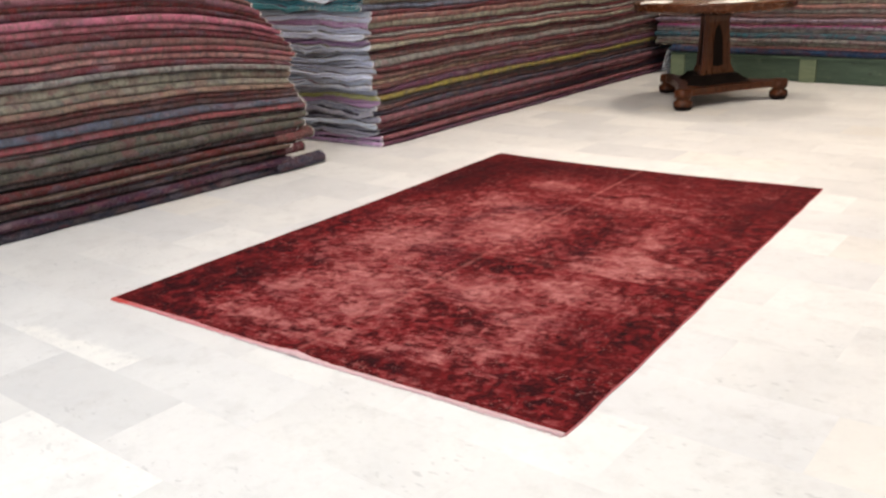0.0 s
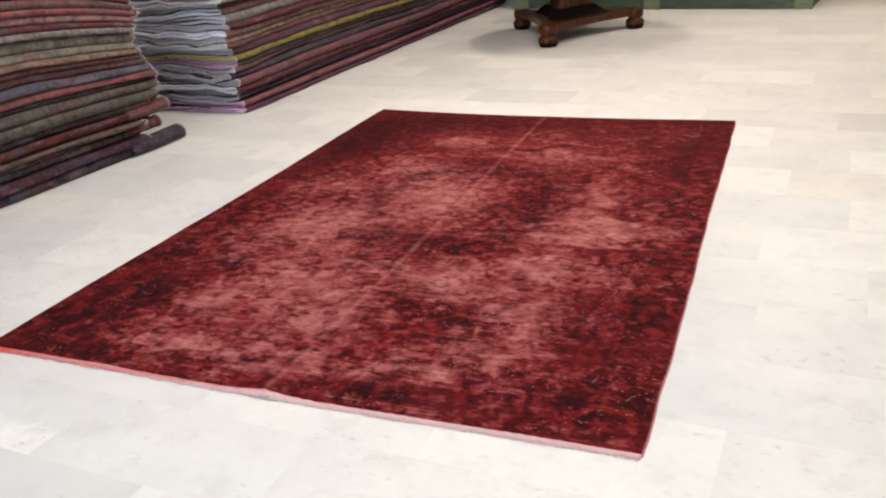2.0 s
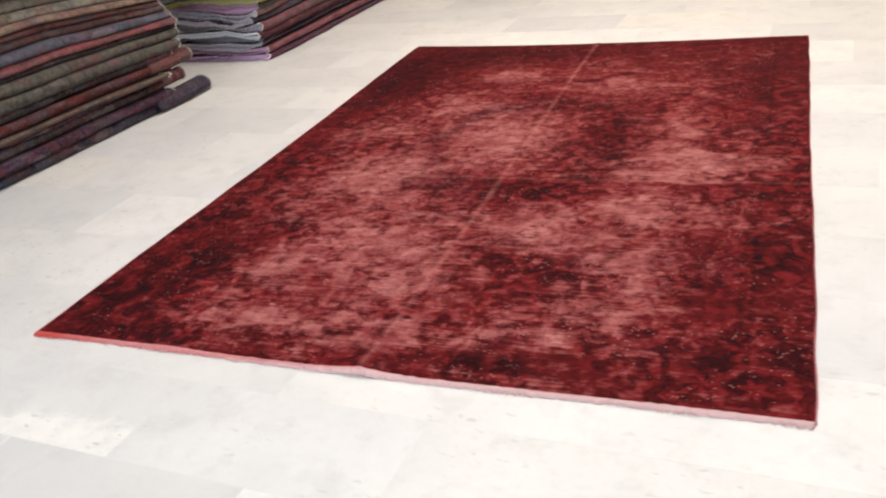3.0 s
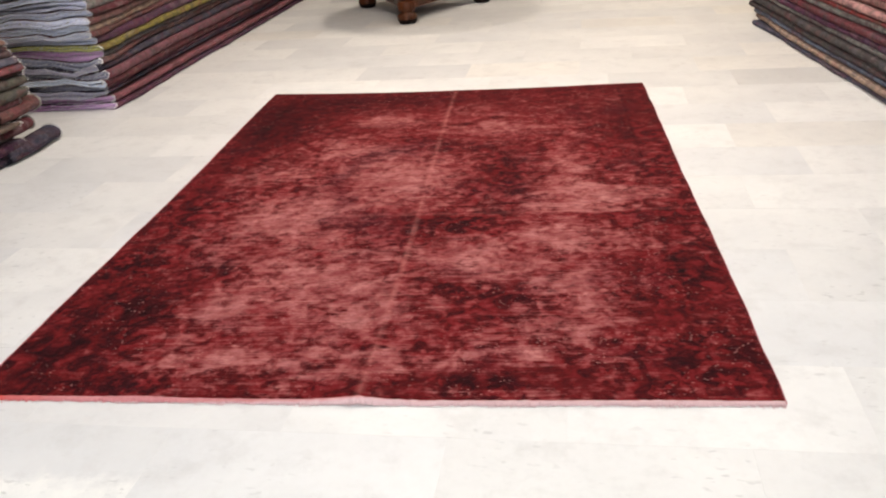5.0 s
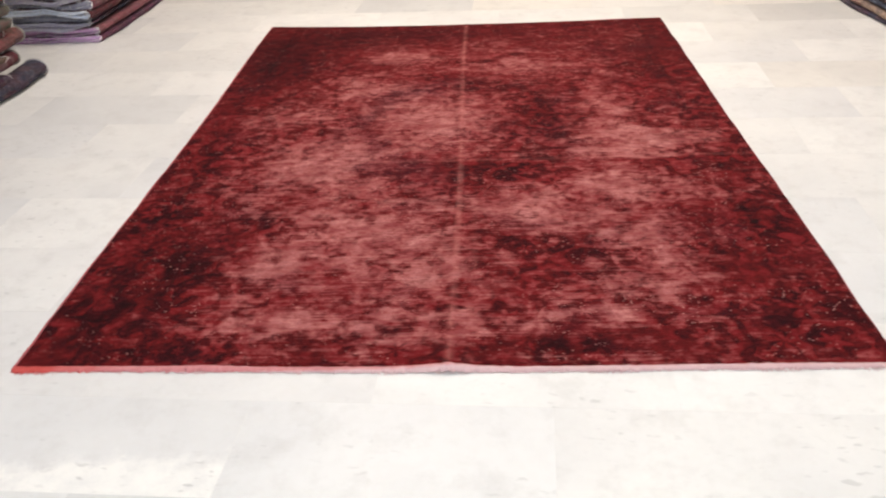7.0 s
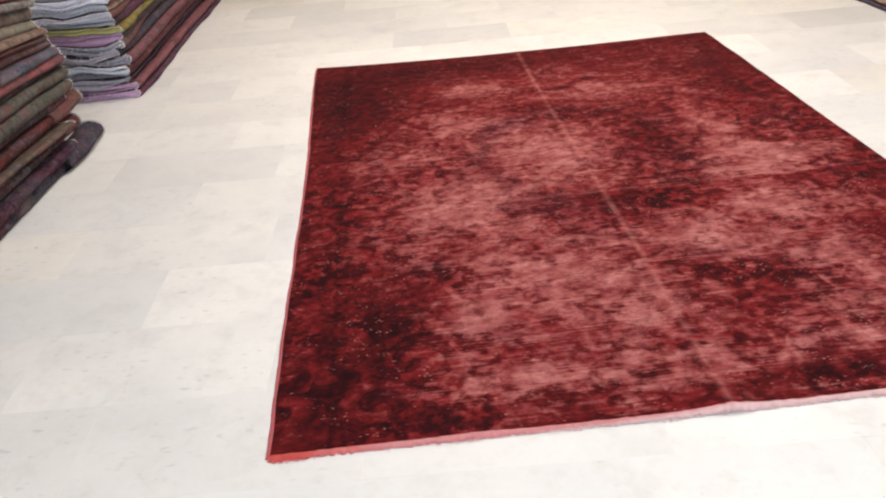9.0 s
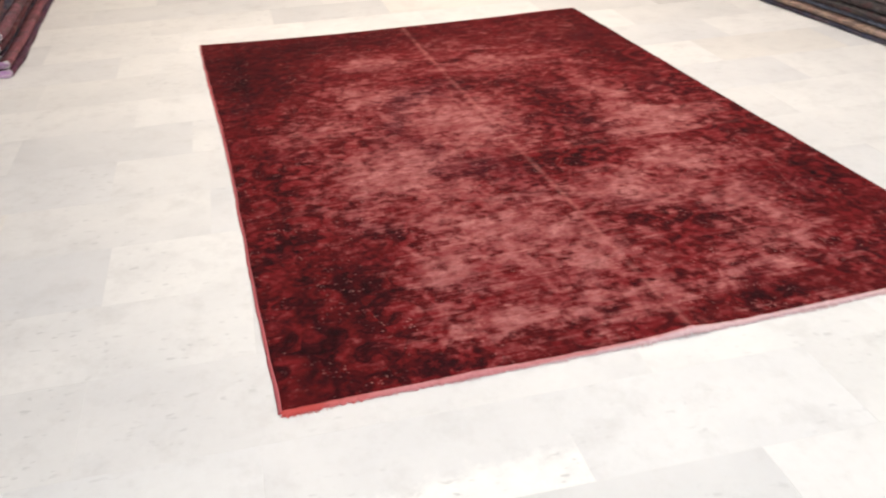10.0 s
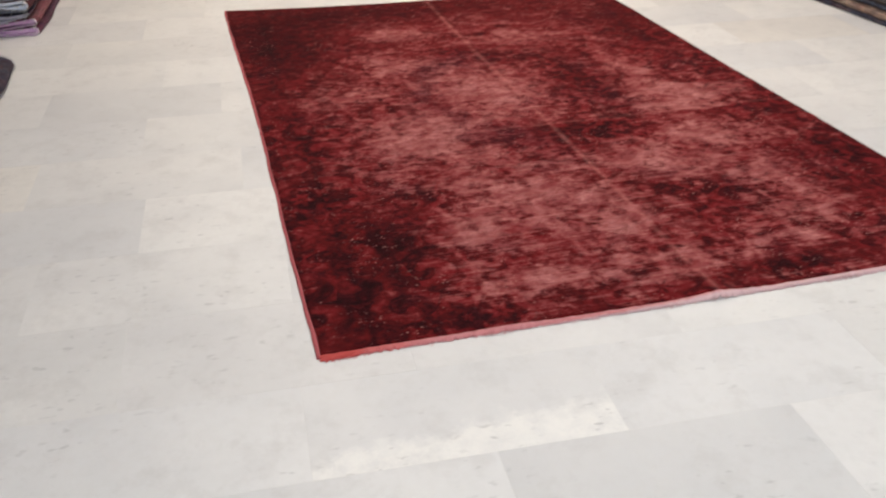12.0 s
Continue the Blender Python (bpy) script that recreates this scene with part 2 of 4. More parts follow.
def stacked_pile_material():
    """Pile of the folded rugs, coloured by each object's own colour."""
    n = Nodes("stacked_rug_pile", 0.95, spec=0.08)
    info = n.add("ObjectInfo")
    shift = n.add("CombineXYZ", X=n.math("MULTIPLY", info.outputs["Random"], 53.0), Z=n.math("MULTIPLY", info.outputs["Random"], 19.0))
    mp = n.add("Mapping", Vector=n.add("TexCoord").outputs["Object"], Location=shift.outputs[0], Scale=(1, 1, 1))
    v = mp.outputs[0]
    block = n.noise(n.add("Mapping", Vector=v, Scale=(8, 8, 18)).outputs[0], 1.2, 4, 0.65, 0.5)
    motif = n.noise(n.add("Mapping", Vector=v, Scale=(18, 18, 12)).outputs[0], 1.8, 4, 0.65)
    fuzz = n.noise(v, 70, 5, 0.75)
    hue = n.add("HueSaturation", Color=info.outputs["Color"], Saturation=0.80, Value=0.58)
    n.set(hue, "Hue", n.fit(motif, 0.3, 0.7, 0.46, 0.54))
    col = n.mix(n.fit(motif, 0.46, 0.60), info.outputs["Color"], hue.outputs[0])
    col = n.mix(n.fit(block, 0.50, 0.64, 0.0, 0.55), col, (0.040, 0.030, 0.030))
    col = n.mix(n.fit(block, 0.28, 0.40, 0.35, 0.0), col, (0.22, 0.155, 0.135))
    swap = n.noise(n.add("Mapping", Vector=v, Scale=(6, 6, 14), Location=(9, 4, 2)).outputs[0], 1.0, 4, 0.65, 0.6)
    col = n.mix(n.fit(swap, 0.53, 0.64, 0.0, 0.20), col, (0.130, 0.042, 0.050))
    col = n.mix(n.fit(swap, 0.34, 0.45, 0.38, 0.0), col, (0.075, 0.075, 0.105))
    wander = n.t.nodes.new("ShaderNodeVectorMath")
    wander.operation = "MULTIPLY_ADD"
    n.set(wander, 0, n.add("TexNoise", Vector=v, Scale=20.0, Detail=3.0).outputs[1])
    wander.inputs[1].default_value = (0.05, 0.05, 0.05)
    n.set(wander, 2, v)
    cells = n.add("TexVoronoi", Vector=n.add("Mapping", Vector=wander.outputs[0], Scale=(14, 15, 28)).outputs[0], Scale=1.0)
    pick = n.add("SeparateColor", Color=cells.outputs["Color"])
    motifs = n.ramp(pick.outputs[0], [(0.0, (0.030, 0.020, 0.022)), (0.30, (0.115, 0.026, 0.030)), (0.5, (0.17, 0.040, 0.058)), (0.66, (0.10, 0.075, 0.060)), (0.82, (0.065, 0.070, 0.105)), (1.0, (0.26, 0.18, 0.18))])
    col = n.mix(n.fit(pick.outputs[1], 0.45, 0.66, 0.0, 0.30), col, motifs)
    col = n.mix(n.fit(fuzz, 0.50, 0.76, 0.0, 0.36), col, (0.27, 0.215, 0.225))
    return n.finish(col, n.math("ADD", n.math("MULTIPLY", fuzz, 0.9), n.math("MULTIPLY", motif, 0.5)), 0.6, 0.006)


def backing_material(name, a, b, c):
    n = Nodes(name, 0.95, spec=0.08)
    info = n.add("ObjectInfo")
    shift = n.add("CombineXYZ", X=n.math("MULTIPLY", info.outputs["Random"], 31.0))
    v = n.add("Mapping", Vector=n.add("TexCoord").outputs["Object"], Location=shift.outputs[0]).outputs[0]
    broad = n.noise(n.add("Mapping", Vector=v, Scale=(3, 3, 40)).outputs[0], 1.3, 4, 0.6)
    col = n.mix(n.fit(broad, 0.35, 0.65), a, b)
    col = n.mix(n.fit(n.noise(v, 55, 5, 0.7), 0.45, 0.75, 0.0, 0.6), col, c)
    own = n.add("HueSaturation", Color=col)
    n.set(own, "Hue", n.fit(info.outputs["Random"], 0.0, 1.0, 0.47, 0.52))
    n.set(own, "Value", n.fit(n.math("FRACT", n.math("MULTIPLY", info.outputs["Random"], 7.0)), 0.0, 1.0, 0.8, 1.25))
    col = own.outputs[0]
    return n.finish(col, n.noise(v, 110, 4, 0.7), 0.8, 0.005)


def wood_material(name, a, b, rough=0.35, axis=2, gloss=0.22):
    n = Nodes(name, rough, spec=gloss)
    stretch = [9.0, 9.0, 9.0]
    stretch[axis] = 1.1
    v = n.coords(stretch)
    grain = n.noise(v, 3.0, 7, 0.65, 0.9)
    fine = n.noise(n.coords([s * 7 for s in stretch]), 2.0, 3)
    col = n.mix(n.fit(grain, 0.32, 0.68), a, b)
    col = n.mix(n.fit(n.noise(n.coords(), 6.0, 4), 0.5, 0.75, 0.0, 0.5), col, (0.02, 0.010, 0.007))
    return n.finish(col, fine, 0.12, 0.001, n.fit(grain, 0.2, 0.8, rough - 0.08, rough + 0.14))


def painted_wood_material(name, a, b):
    n = Nodes(name, 0.6, spec=0.35)
    v = n.coords((1.2, 9, 9))
    grain = n.noise(v, 3.0, 6, 0.65, 0.6)
    col = n.mix(n.fit(grain, 0.35, 0.65), a, b)
    worn = n.fit(n.noise(n.coords((3, 8, 8)), 2.5, 6, 0.7), 0.58, 0.72, 0.0, 0.6)
    col = n.mix(worn, col, (0.16, 0.19, 0.13))
    knot = n.add("TexVoronoi", Vector=n.coords((5.5, 5.5, 9)), Scale=1.0)
    col = n.mix(n.fit(knot.outputs["Distance"], 0.06, 0.13, 0.8, 0.0), col, (0.012, 0.016, 0.012))
    return n.finish(col, grain, 0.3, 0.002)


def plain_material(name, colour, rough=0.6, spec=0.4):
    n = Nodes(name, rough, spec=spec)
    v = n.coords()
    col = n.mix(n.noise(v, 12, 4), [c * 0.9 for c in colour], colour)
    return n.finish(col, n.noise(v, 90), 0.05)


def glow_material(name, colour, strength):
    m = bpy.data.materials.new(name)
    m.use_nodes = True
    b = m.node_tree.nodes["Principled BSDF"]
    b.inputs["Emission Color"].default_value = (*colour, 1)
    b.inputs["Emission Strength"].default_value = strength
    return m


MARBLE, GROUT = marble_material(), grout_material()
ETCHED = marble_material("etched_marble", True)
WALL_PAINT = plaster_material("cream_plaster", (0.66, 0.58, 0.46), (0.72, 0.64, 0.52))
CEILING_PAINT = plaster_material("white_plaster", (0.76, 0.75, 0.72), (0.80, 0.79, 0.77))
RED_PILE = red_pile_material()
FRINGE = selvedge_material("pink_warp_ends", (0.42, 0.115, 0.125), (0.60, 0.30, 0.31), (0.46, 0.055, 0.045), (0.62, 0.52, 0.53))
BINDING = selvedge_material("pink_side_cord", (0.40, 0.10, 0.12), (0.50, 0.20, 0.22), (0.42, 0.10, 0.11))
PILE = stacked_pile_material()
BACK_BLUE = backing_material("pale_blue_grey_backing", (0.41, 0.44, 0.58), (0.61, 0.64, 0.76), (0.77, 0.78, 0.83))
BACK_MAUVE = backing_material("grey_lilac_backing", (0.26, 0.25, 0.34), (0.39, 0.375, 0.47), (0.52, 0.50, 0.57))
BACK_LILAC = backing_material("lilac_pink_backing", (0.36, 0.17, 0.37), (0.54, 0.32, 0.53), (0.62, 0.48, 0.60))
BACK_YELLOW = backing_material("yellow_green_backing", (0.42, 0.42, 0.12), (0.56, 0.55, 0.22), (0.62, 0.60, 0.36))
BACK_TEAL = backing_material("teal_backing", (0.04, 0.17, 0.24), (0.09, 0.26, 0.34), (0.30, 0.40, 0.46))
BACK_GREY = backing_material("grey_brown_backing", (0.18, 0.165, 0.15), (0.30, 0.28, 0.25), (0.52, 0.50, 0.46))
FRAYED = backing_material("loose_wool_threads", (0.40, 0.39, 0.40), (0.55, 0.54, 0.54), (0.66, 0.65, 0.63))
MAHOGANY = wood_material("polished_red_brown_wood", (0.024, 0.0055, 0.0018), (0.085, 0.0230, 0.0058), 0.28, 2)
MAHOGANY_TOP = wood_material("polished_table_top_wood", (0.034, 0.0080, 0.0025), (0.100, 0.029, 0.0075), 0.22, 0)
DARK_WOOD = wood_material("black_stained_wood", (0.004, 0.003, 0.0025), (0.010, 0.006, 0.005), 0.6, 2, 0.06)
GREEN_PANEL = painted_wood_material("dark_green_painted_wood", (0.026, 0.046, 0.031), (0.050, 0.078, 0.052))
GREEN_STILE = painted_wood_material("light_green_painted_wood", (0.100, 0.130, 0.078), (0.142, 0.172, 0.104))
PAPER = plain_material("white_paper", (0.78, 0.78, 0.76), 0.7)
LAMP_FRAME = plain_material("white_lamp_metal", (0.75, 0.75, 0.74), 0.4)
LAMP_GLOW = glow_material("lamp_diffuser_glow", (1.0, 0.94, 0.85), 6.0)
WINDOW_FRAME = plain_material("dark_window_metal", (0.06, 0.06, 0.065), 0.4)


# ---- mesh helpers ----
def part(name, bm, material, parent=None, label="", smooth=False):
    """Links a bmesh as one mesh object, under its thing where one is given."""
    me = bpy.data.meshes.new(name)
    bmesh.ops.recalc_face_normals(bm, faces=bm.faces)
    bm.to_mesh(me)
    bm.free()
    for m in material if isinstance(material, (list, tuple)) else [material]:
        me.materials.append(m)
    if smooth:
        for p in me.polygons:
            p.use_smooth = True
    ob = new(name, me)
    ob.parent = parent
    return tagged(ob, label)


def thing(name, place, label, category, group="", kind="", turn=0.0):
    ob = new(name)
    ob.empty_display_size = 0.1
    ob.matrix_basis = pose(*place, 0, 0, turn)
    return tagged(ob, label, category, group, kind)


def box(bm, x0, x1, y0, y1, z0, z1, bevel=0.0, matrix=None):
    made = bmesh.ops.create_cube(bm, size=1.0)["verts"]
    for v in made:
        v.co = Vector((x0 + (v.co.x + 0.5) * (x1 - x0), y0 + (v.co.y + 0.5) * (y1 - y0), z0 + (v.co.z + 0.5) * (z1 - z0)))
    if bevel:
        edges = list({e for v in made for e in v.link_edges})
        made = list({v for f in bmesh.ops.bevel(bm, geom=edges, offset=bevel, segments=2, affect="EDGES", profile=0.5)["faces"] for v in f.verts} | {v for v in made if v.is_valid})
    if matrix is not None:
        for v in made:
            v.co = matrix @ v.co
    return bm


def boxed(*args, **kw):
    return box(bmesh.new(), *args, **kw)


def lathe(profile, steps=48):
    """Turns (radius, height) pairs round the z axis."""
    bm = bmesh.new()
    rings = []
    for r, z in profile:
        if r < 1e-5:
            rings.append([bm.verts.new((0, 0, z))])
        else:
            rings.append([bm.verts.new((r * math.cos(a), r * math.sin(a), z)) for a in (2 * math.pi * k / steps for k in range(steps))])
    for a, b in zip(rings, rings[1:]):
        for k in range(steps):
            j = (k + 1) % steps
            loop = [a[k % len(a)], a[j % len(a)], b[j % len(b)], b[k % len(b)]]
            loop = [v for i, v in enumerate(loop) if v not in loop[:i]]
            if len(loop) > 2:
                bm.faces.new(loop)
    return bm


def prism(bottom, top, z0, z1):
    """A solid between two outlines with the same number of corners."""
    bm = bmesh.new()
    a = [bm.verts.new((x, y, z0)) for x, y in bottom]
    b = [bm.verts.new((x, y, z1)) for x, y in top]
    for k in range(len(a)):
        j = (k + 1) % len(a)
        bm.faces.new((a[k], a[j], b[j], b[k]))
    bm.faces.new(a[::-1])
    bm.faces.new(b)
    return bm


# ---- room ----
floor = part("floor", boxed(ROOM_W - 0.2, ROOM_E + 0.2, ROOM_S - 0.2, ROOM_N + 0.2, -0.12, -0.0004), GROUT)
tagged(floor, "pale worn marble tile floor with fine joints", "floor", kind="structure")
ceiling = part("ceiling", boxed(ROOM_W - 0.2, ROOM_E + 0.2, ROOM_S - 0.2, ROOM_N + 0.2, CEILING, CEILING + 0.15), CEILING_PAINT)
tagged(ceiling, "plain white plastered ceiling over the showroom", "ceiling", kind="structure")
for nm, b in (("wall_west", (ROOM_W - 0.2, ROOM_W, ROOM_S, ROOM_N, -0.006, CEILING)), ("wall_east", (ROOM_E, ROOM_E + 0.2, ROOM_S, ROOM_N, -0.006, CEILING)),
              ("wall_north", (ROOM_W - 0.2, ROOM_E + 0.2, ROOM_N, ROOM_N + 0.2, -0.006, CEILING))):
    tagged(part(nm, boxed(*b), WALL_PAINT), "plain cream plastered showroom wall", "wall", kind="structure")
south = bmesh.new()
WX0, WX1, WZ0, WZ1 = -1.5, 3.3, 0.25, 2.65
for b in ((ROOM_W - 0.2, WX0, -0.006, CEILING), (WX1, ROOM_E + 0.2, -0.006, CEILING), (WX0, WX1, -0.006, WZ0), (WX0, WX1, WZ1, CEILING)):
    box(south, b[0], b[1], ROOM_S - 0.2, ROOM_S, b[2], b[3])
tagged(part("wall_south", south, WALL_PAINT), "cream plastered wall around the shop window", "wall", kind="structure")
window = thing("window_1", (0, ROOM_S - 0.1, 0), "wide shop window with dark metal frame", "window", kind="structure")
wf = bmesh.new()
for x in (WX0, WX0 + 1.58, WX0 + 3.16, WX1 - 0.06):
    box(wf, x, x + 0.06, -0.03, 0.03, WZ0, WZ1)
for z in (WZ0, WZ1 - 0.06):
    box(wf, WX0 + 0.06, WX1 - 0.06, -0.025, 0.025, z, z + 0.06)
part("window_frame", wf, WINDOW_FRAME, window)


def ceiling_light(place):
    ob = thing("ceiling_light", place, "square white ceiling light panel, switched on", "lamp", "ceiling lights")
    h = LAMP_SIZE / 2 + 0.03
    fr = bmesh.new()
    for x0, x1, y0, y1 in ((-h, h, -h, -h + 0.03), (-h, h, h - 0.03, h), (-h, -h + 0.03, -h + 0.03, h - 0.03), (h - 0.03, h, -h + 0.03, h - 0.03)):
        box(fr, x0, x1, y0, y1, -0.06, 0.0)
    part("frame", fr, LAMP_FRAME, ob)
    part("diffuser", boxed(-h + 0.03, h - 0.03, -h + 0.03, h - 0.03, -0.045, -0.03), LAMP_GLOW, ob)
    return ob


first_light = ceiling_light((*LAMP_SPOTS[0], CEILING))
for lx, ly in LAMP_SPOTS[1:]:
    copy_thing(first_light, pose(lx, ly, CEILING))


# ---- the red rug ----
RUG_W, RUG_L = 1.86, 2.755
# worn and dark fields: middle across and along, reach across and along, strength
PALE_FIELD = [(0.84, 1.43, 0.19, 0.24, 0.92), (1.52, 1.21, 0.20, 0.15, 1.0), (1.42, 0.89, 0.18, 0.17, 0.8), (1.44, 1.52, 0.08, 0.20, 0.75), (1.69, 1.20, 0.12, 0.09, 0.5),
              (0.50, 1.06, 0.20, 0.20, 0.72), (0.36, 1.50, 0.15, 0.10, 0.45), (0.17, 1.48, 0.06, 0.05, 0.45), (0.54, 1.80, 0.13, 0.16, 0.65), (0.70, 2.17, 0.20, 0.06, 0.7), (1.22, 2.02, 0.24, 0.10, 0.55)]
PALE_ENDS = [(0.66, 0.62, 0.26, 0.24, 0.55), (0.46, 0.44, 0.13, 0.12, 0.58), (0.52, 0.15, 0.16, 0.08, 0.65), (0.88, 0.13, 0.24, 0.11, 0.5), (1.16, 0.70, 0.14, 0.18, 0.58),
             (1.43, 0.52, 0.11, 0.13, 0.7), (1.41, 0.34, 0.13, 0.08, 0.85), (0.86, 0.40, 0.18, 0.15, 0.5), (1.22, 0.18, 0.24, 0.045, 0.5), (1.67, 0.84, 0.08, 0.09, 0.35)]
DARK_FIELD = [(1.24, 1.42, 0.13, 0.24, 0.62), (1.02, 1.77, 0.14, 0.09, 0.5), (1.04, 0.96, 0.19, 0.10, 0.6), (0.85, 1.90, 0.20, 0.06, 0.35), (0.20, 2.15, 0.26, 0.36, 0.68), (0.45, 2.52, 0.40, 0.14, 0.45), (1.30, 0.49, 0.11, 0.05, 0.85),
              (1.31, 0.37, 0.15, 0.04, 0.9), (1.10, 0.50, 0.12, 0.05, 0.75), (1.02, 0.58, 0.06, 0.05, 0.5), (1.58, 0.46, 0.05, 0.20, 0.55), (1.62, 2.10, 0.20, 0.25, 0.30)]
DARK_ENDS = [(1.20, 0.09, 0.16, 0.035, 0.95), (1.04, 0.23, 0.07, 0.04, 0.6), (0.85, 0.24, 0.07, 0.035, 0.6), (0.70, 0.105, 0.13, 0.03, 0.6), (1.75, 0.63, 0.06, 0.07, 0.55), (1.60, 0.12, 0.16, 0.09, 0.3),
             (0.15, 0.20, 0.17, 0.19, 0.62), (0.38, 0.07, 0.12, 0.05, 0.75), (0.26, 0.44, 0.12, 0.12, 0.65), (0.38, 0.64, 0.09, 0.09, 0.6), (0.10, 0.66, 0.07, 0.08, 0.6)]
MEDALLION = (0.945, 1.36, 0.36, 0.47)


def rug_outline(u, v):
    """Place on the floor of a point u across and v along the rug, both 0 to 1."""
    far = 2.782 + u * -0.078 - 0.055 * 4 * u * (1 - u) * (1 - 0.4 * u)
    x = u * RUG_W - 0.016 * v * (1 - u) + 0.003 * math.sin(9 * v) * (1 if u > 0.5 else -1) * abs(2 * u - 1)
    x += (0.007 * (1 - u) + 0.003 * u) * math.sin(math.pi * min(1.0, v * 1.15))
    x += 0.0035 * noise.noise((v * 16, u * 3, 5.0)) * abs(2 * u - 1)
    return x, (0.004 - 0.026 * u + 0.004 * math.sin(7 * u + 1)) * (1 - v) + v * far


def rug_height(x, y):
    """Low waves in the lying rug; one small tuck near the middle of its end."""
    z = 0.0075 + 0.0015 * noise.noise((x * 2.3, y * 2.1, 0.4)) + 0.001 * noise.noise((x * 7, y * 6, 2.0))
    z += 0.010 * math.exp(-((x - 0.94) / 0.075) ** 2 - (y / 0.10) ** 2) + 0.004 * math.exp(-((x - 0.42) / 0.06) ** 2 - (y / 0.05) ** 2)
    z += 0.0030 * math.exp(-((x - 0.945) / 0.014) ** 2) * (0.4 + 0.6 * abs(y - 1.2) / 1.6)
    return z


def build_red_rug():
    rug = thing("red_rug", (0, 0, 0), "overdyed red vintage rug with worn pale pink patches, lying flat", "rug")
    nu, nv = 240, 356
    verts, faces, spots = [], [], []
    for j in range(nv + 1):
        for i in range(nu + 1):
            x, y = rug_outline(i / nu, j / nv)
            verts.append((x, y, rug_height(x, y) if min(i, j, nu - i, nv - j) else 0.005))
            big, mid = noise.noise_vector((x * 4, y * 4, 7.0)), noise.noise_vector((x * 13, y * 13, 3.0))
            spots.append((x, y, x + 0.05 * big.x + 0.03 * mid.x, y + 0.05 * big.y + 0.03 * mid.y, noise.noise((x * 6, y * 6, 11.0)), noise.noise((1.0, y * 5, 0.0)), noise.noise((x * 3, y * 40, 2.0))))
    x, y, jx, jy, broken, along, ragged = np.array(spots).T

    def spread(rows):
        out = np.ones_like(x)
        for cx, cy, rx, ry, much in rows:
            out *= 1 - much * np.exp(-((jx - cx) / rx) ** 2 - ((jy - cy) / ry) ** 2)
        return 1 - out

    p, d = spread(PALE_FIELD + PALE_ENDS), spread(DARK_FIELD + DARK_ENDS)
    # lobed medallion band, dark on one half and faded to plum on the other
    mx, my, mw, ml = MEDALLION
    bearing = np.arctan2((jy - my) / ml, (jx - mx) / mw)
    radius = np.hypot((jx - mx) / mw, (jy - my) / ml) / (1 + 0.08 * np.cos(8 * bearing))
    ring = np.exp(-((radius - 0.95) / 0.17) ** 2) * np.clip(0.8 + 0.9 * broken, 0, 1)
    faded = ring * np.clip(0.5 - (jx - mx) / 0.25, 0, 1)
    d = 1 - (1 - d) * (1 - ring * np.where(jx > mx, 0.38, 0.08))
    side = np.minimum(np.minimum(jx, RUG_W - jx), np.minimum(jy * 1.6 + 0.12, (RUG_L - jy) * 0.75))
    border = np.clip((side - 0.10) / 0.30, 0, 1)
    wear = 0.19 * border + 0.53 * p - 0.36 * d
    depth = 0.395 + 0.11 * border - 0.30 * d + 0.22 * p
    depth -= 0.05 * np.clip((jy - 1.9) / 0.5, 0, 1)
    edge = np.minimum(x, RUG_W - x)
    for at, much in ((0.125, 0.10), (0.15, 0.04), (0.33, 0.05)):
        depth -= much * np.exp(-((edge - at) / 0.006) ** 2)
    # scalloped outline of the inner field, with a brighter lining
    scallop = side - 0.40 - 0.045 * np.abs(np.sin(9.0 * jx + 2.0)) - 0.045 * np.abs(np.sin(8.0 * jy + 0.5))
    keep = np.clip(0.55 + 1.3 * broken, 0, 1)
    depth -= 0.20 * np.exp(-(scallop / 0.016) ** 2) * keep
    wear -= 0.22 * np.exp(-(scallop / 0.018) ** 2) * keep
    depth += 0.07 * np.exp(-((scallop + 0.04) / 0.022) ** 2)
    wear -= np.where((x > 0.95) & (y < 1.05), 0.20 * np.exp((np.minimum(y, 1.05) - 1.05) / 0.08), 0.0)
    middle = 0.945 + 0.006 * np.sin(2.2 * y)
    crease = 1.0 * np.exp(-((x - middle) / 0.0075) ** 2) * np.clip(0.62 + 0.8 * along + 0.7 * ragged, 0, 1)
    crease += 0.45 * np.exp(-((x - middle - 0.045) / 0.010) ** 2) * np.clip((0.9 - y) / 0.5, 0, 1) * np.clip(0.3 + along + ragged, 0, 1)
    crease += np.where(x > 0.6, 0.30, 0.0) * np.exp(-((y - 1.065) / 0.006) ** 2)
    wear, depth, crease, plum = list(wear), list(depth), list(crease), list(0.6 * faded)
    row = nu + 1
    for j in range(nv):
        for i in range(nu):
            a = j * row + i
            faces.append((a, a + 1, a + row + 1, a + row))
    rim = [i for i in range(nu)] + [j * row + nu for j in range(nv)] + [nv * row + i for i in range(nu, 0, -1)] + [j * row for j in range(nv, 0, -1)]
    low = len(verts)
    for k in rim:
        verts.append((verts[k][0], verts[k][1], 0.0008))
        wear.append(wear[k])
        depth.append(depth[k])
        crease.append(0.0)
        plum.append(0.0)
    for k in range(len(rim)):
        m = (k + 1) % len(rim)
        faces.append((rim[k], low + k, low + m, rim[m]))
    faces.append([low + k for k in range(len(rim))][::-1])
    me = bpy.data.meshes.new("woven_field")
    me.from_pydata(verts, [], faces)
    for key, values in (("wear", wear), ("crease", crease), ("depth", depth), ("plum", plum)):
        me.attributes.new(key, "FLOAT", "POINT").data.foreach_set("value", values)
    me.materials.append(RED_PILE)
    for p in me.polygons:
        p.use_smooth = True
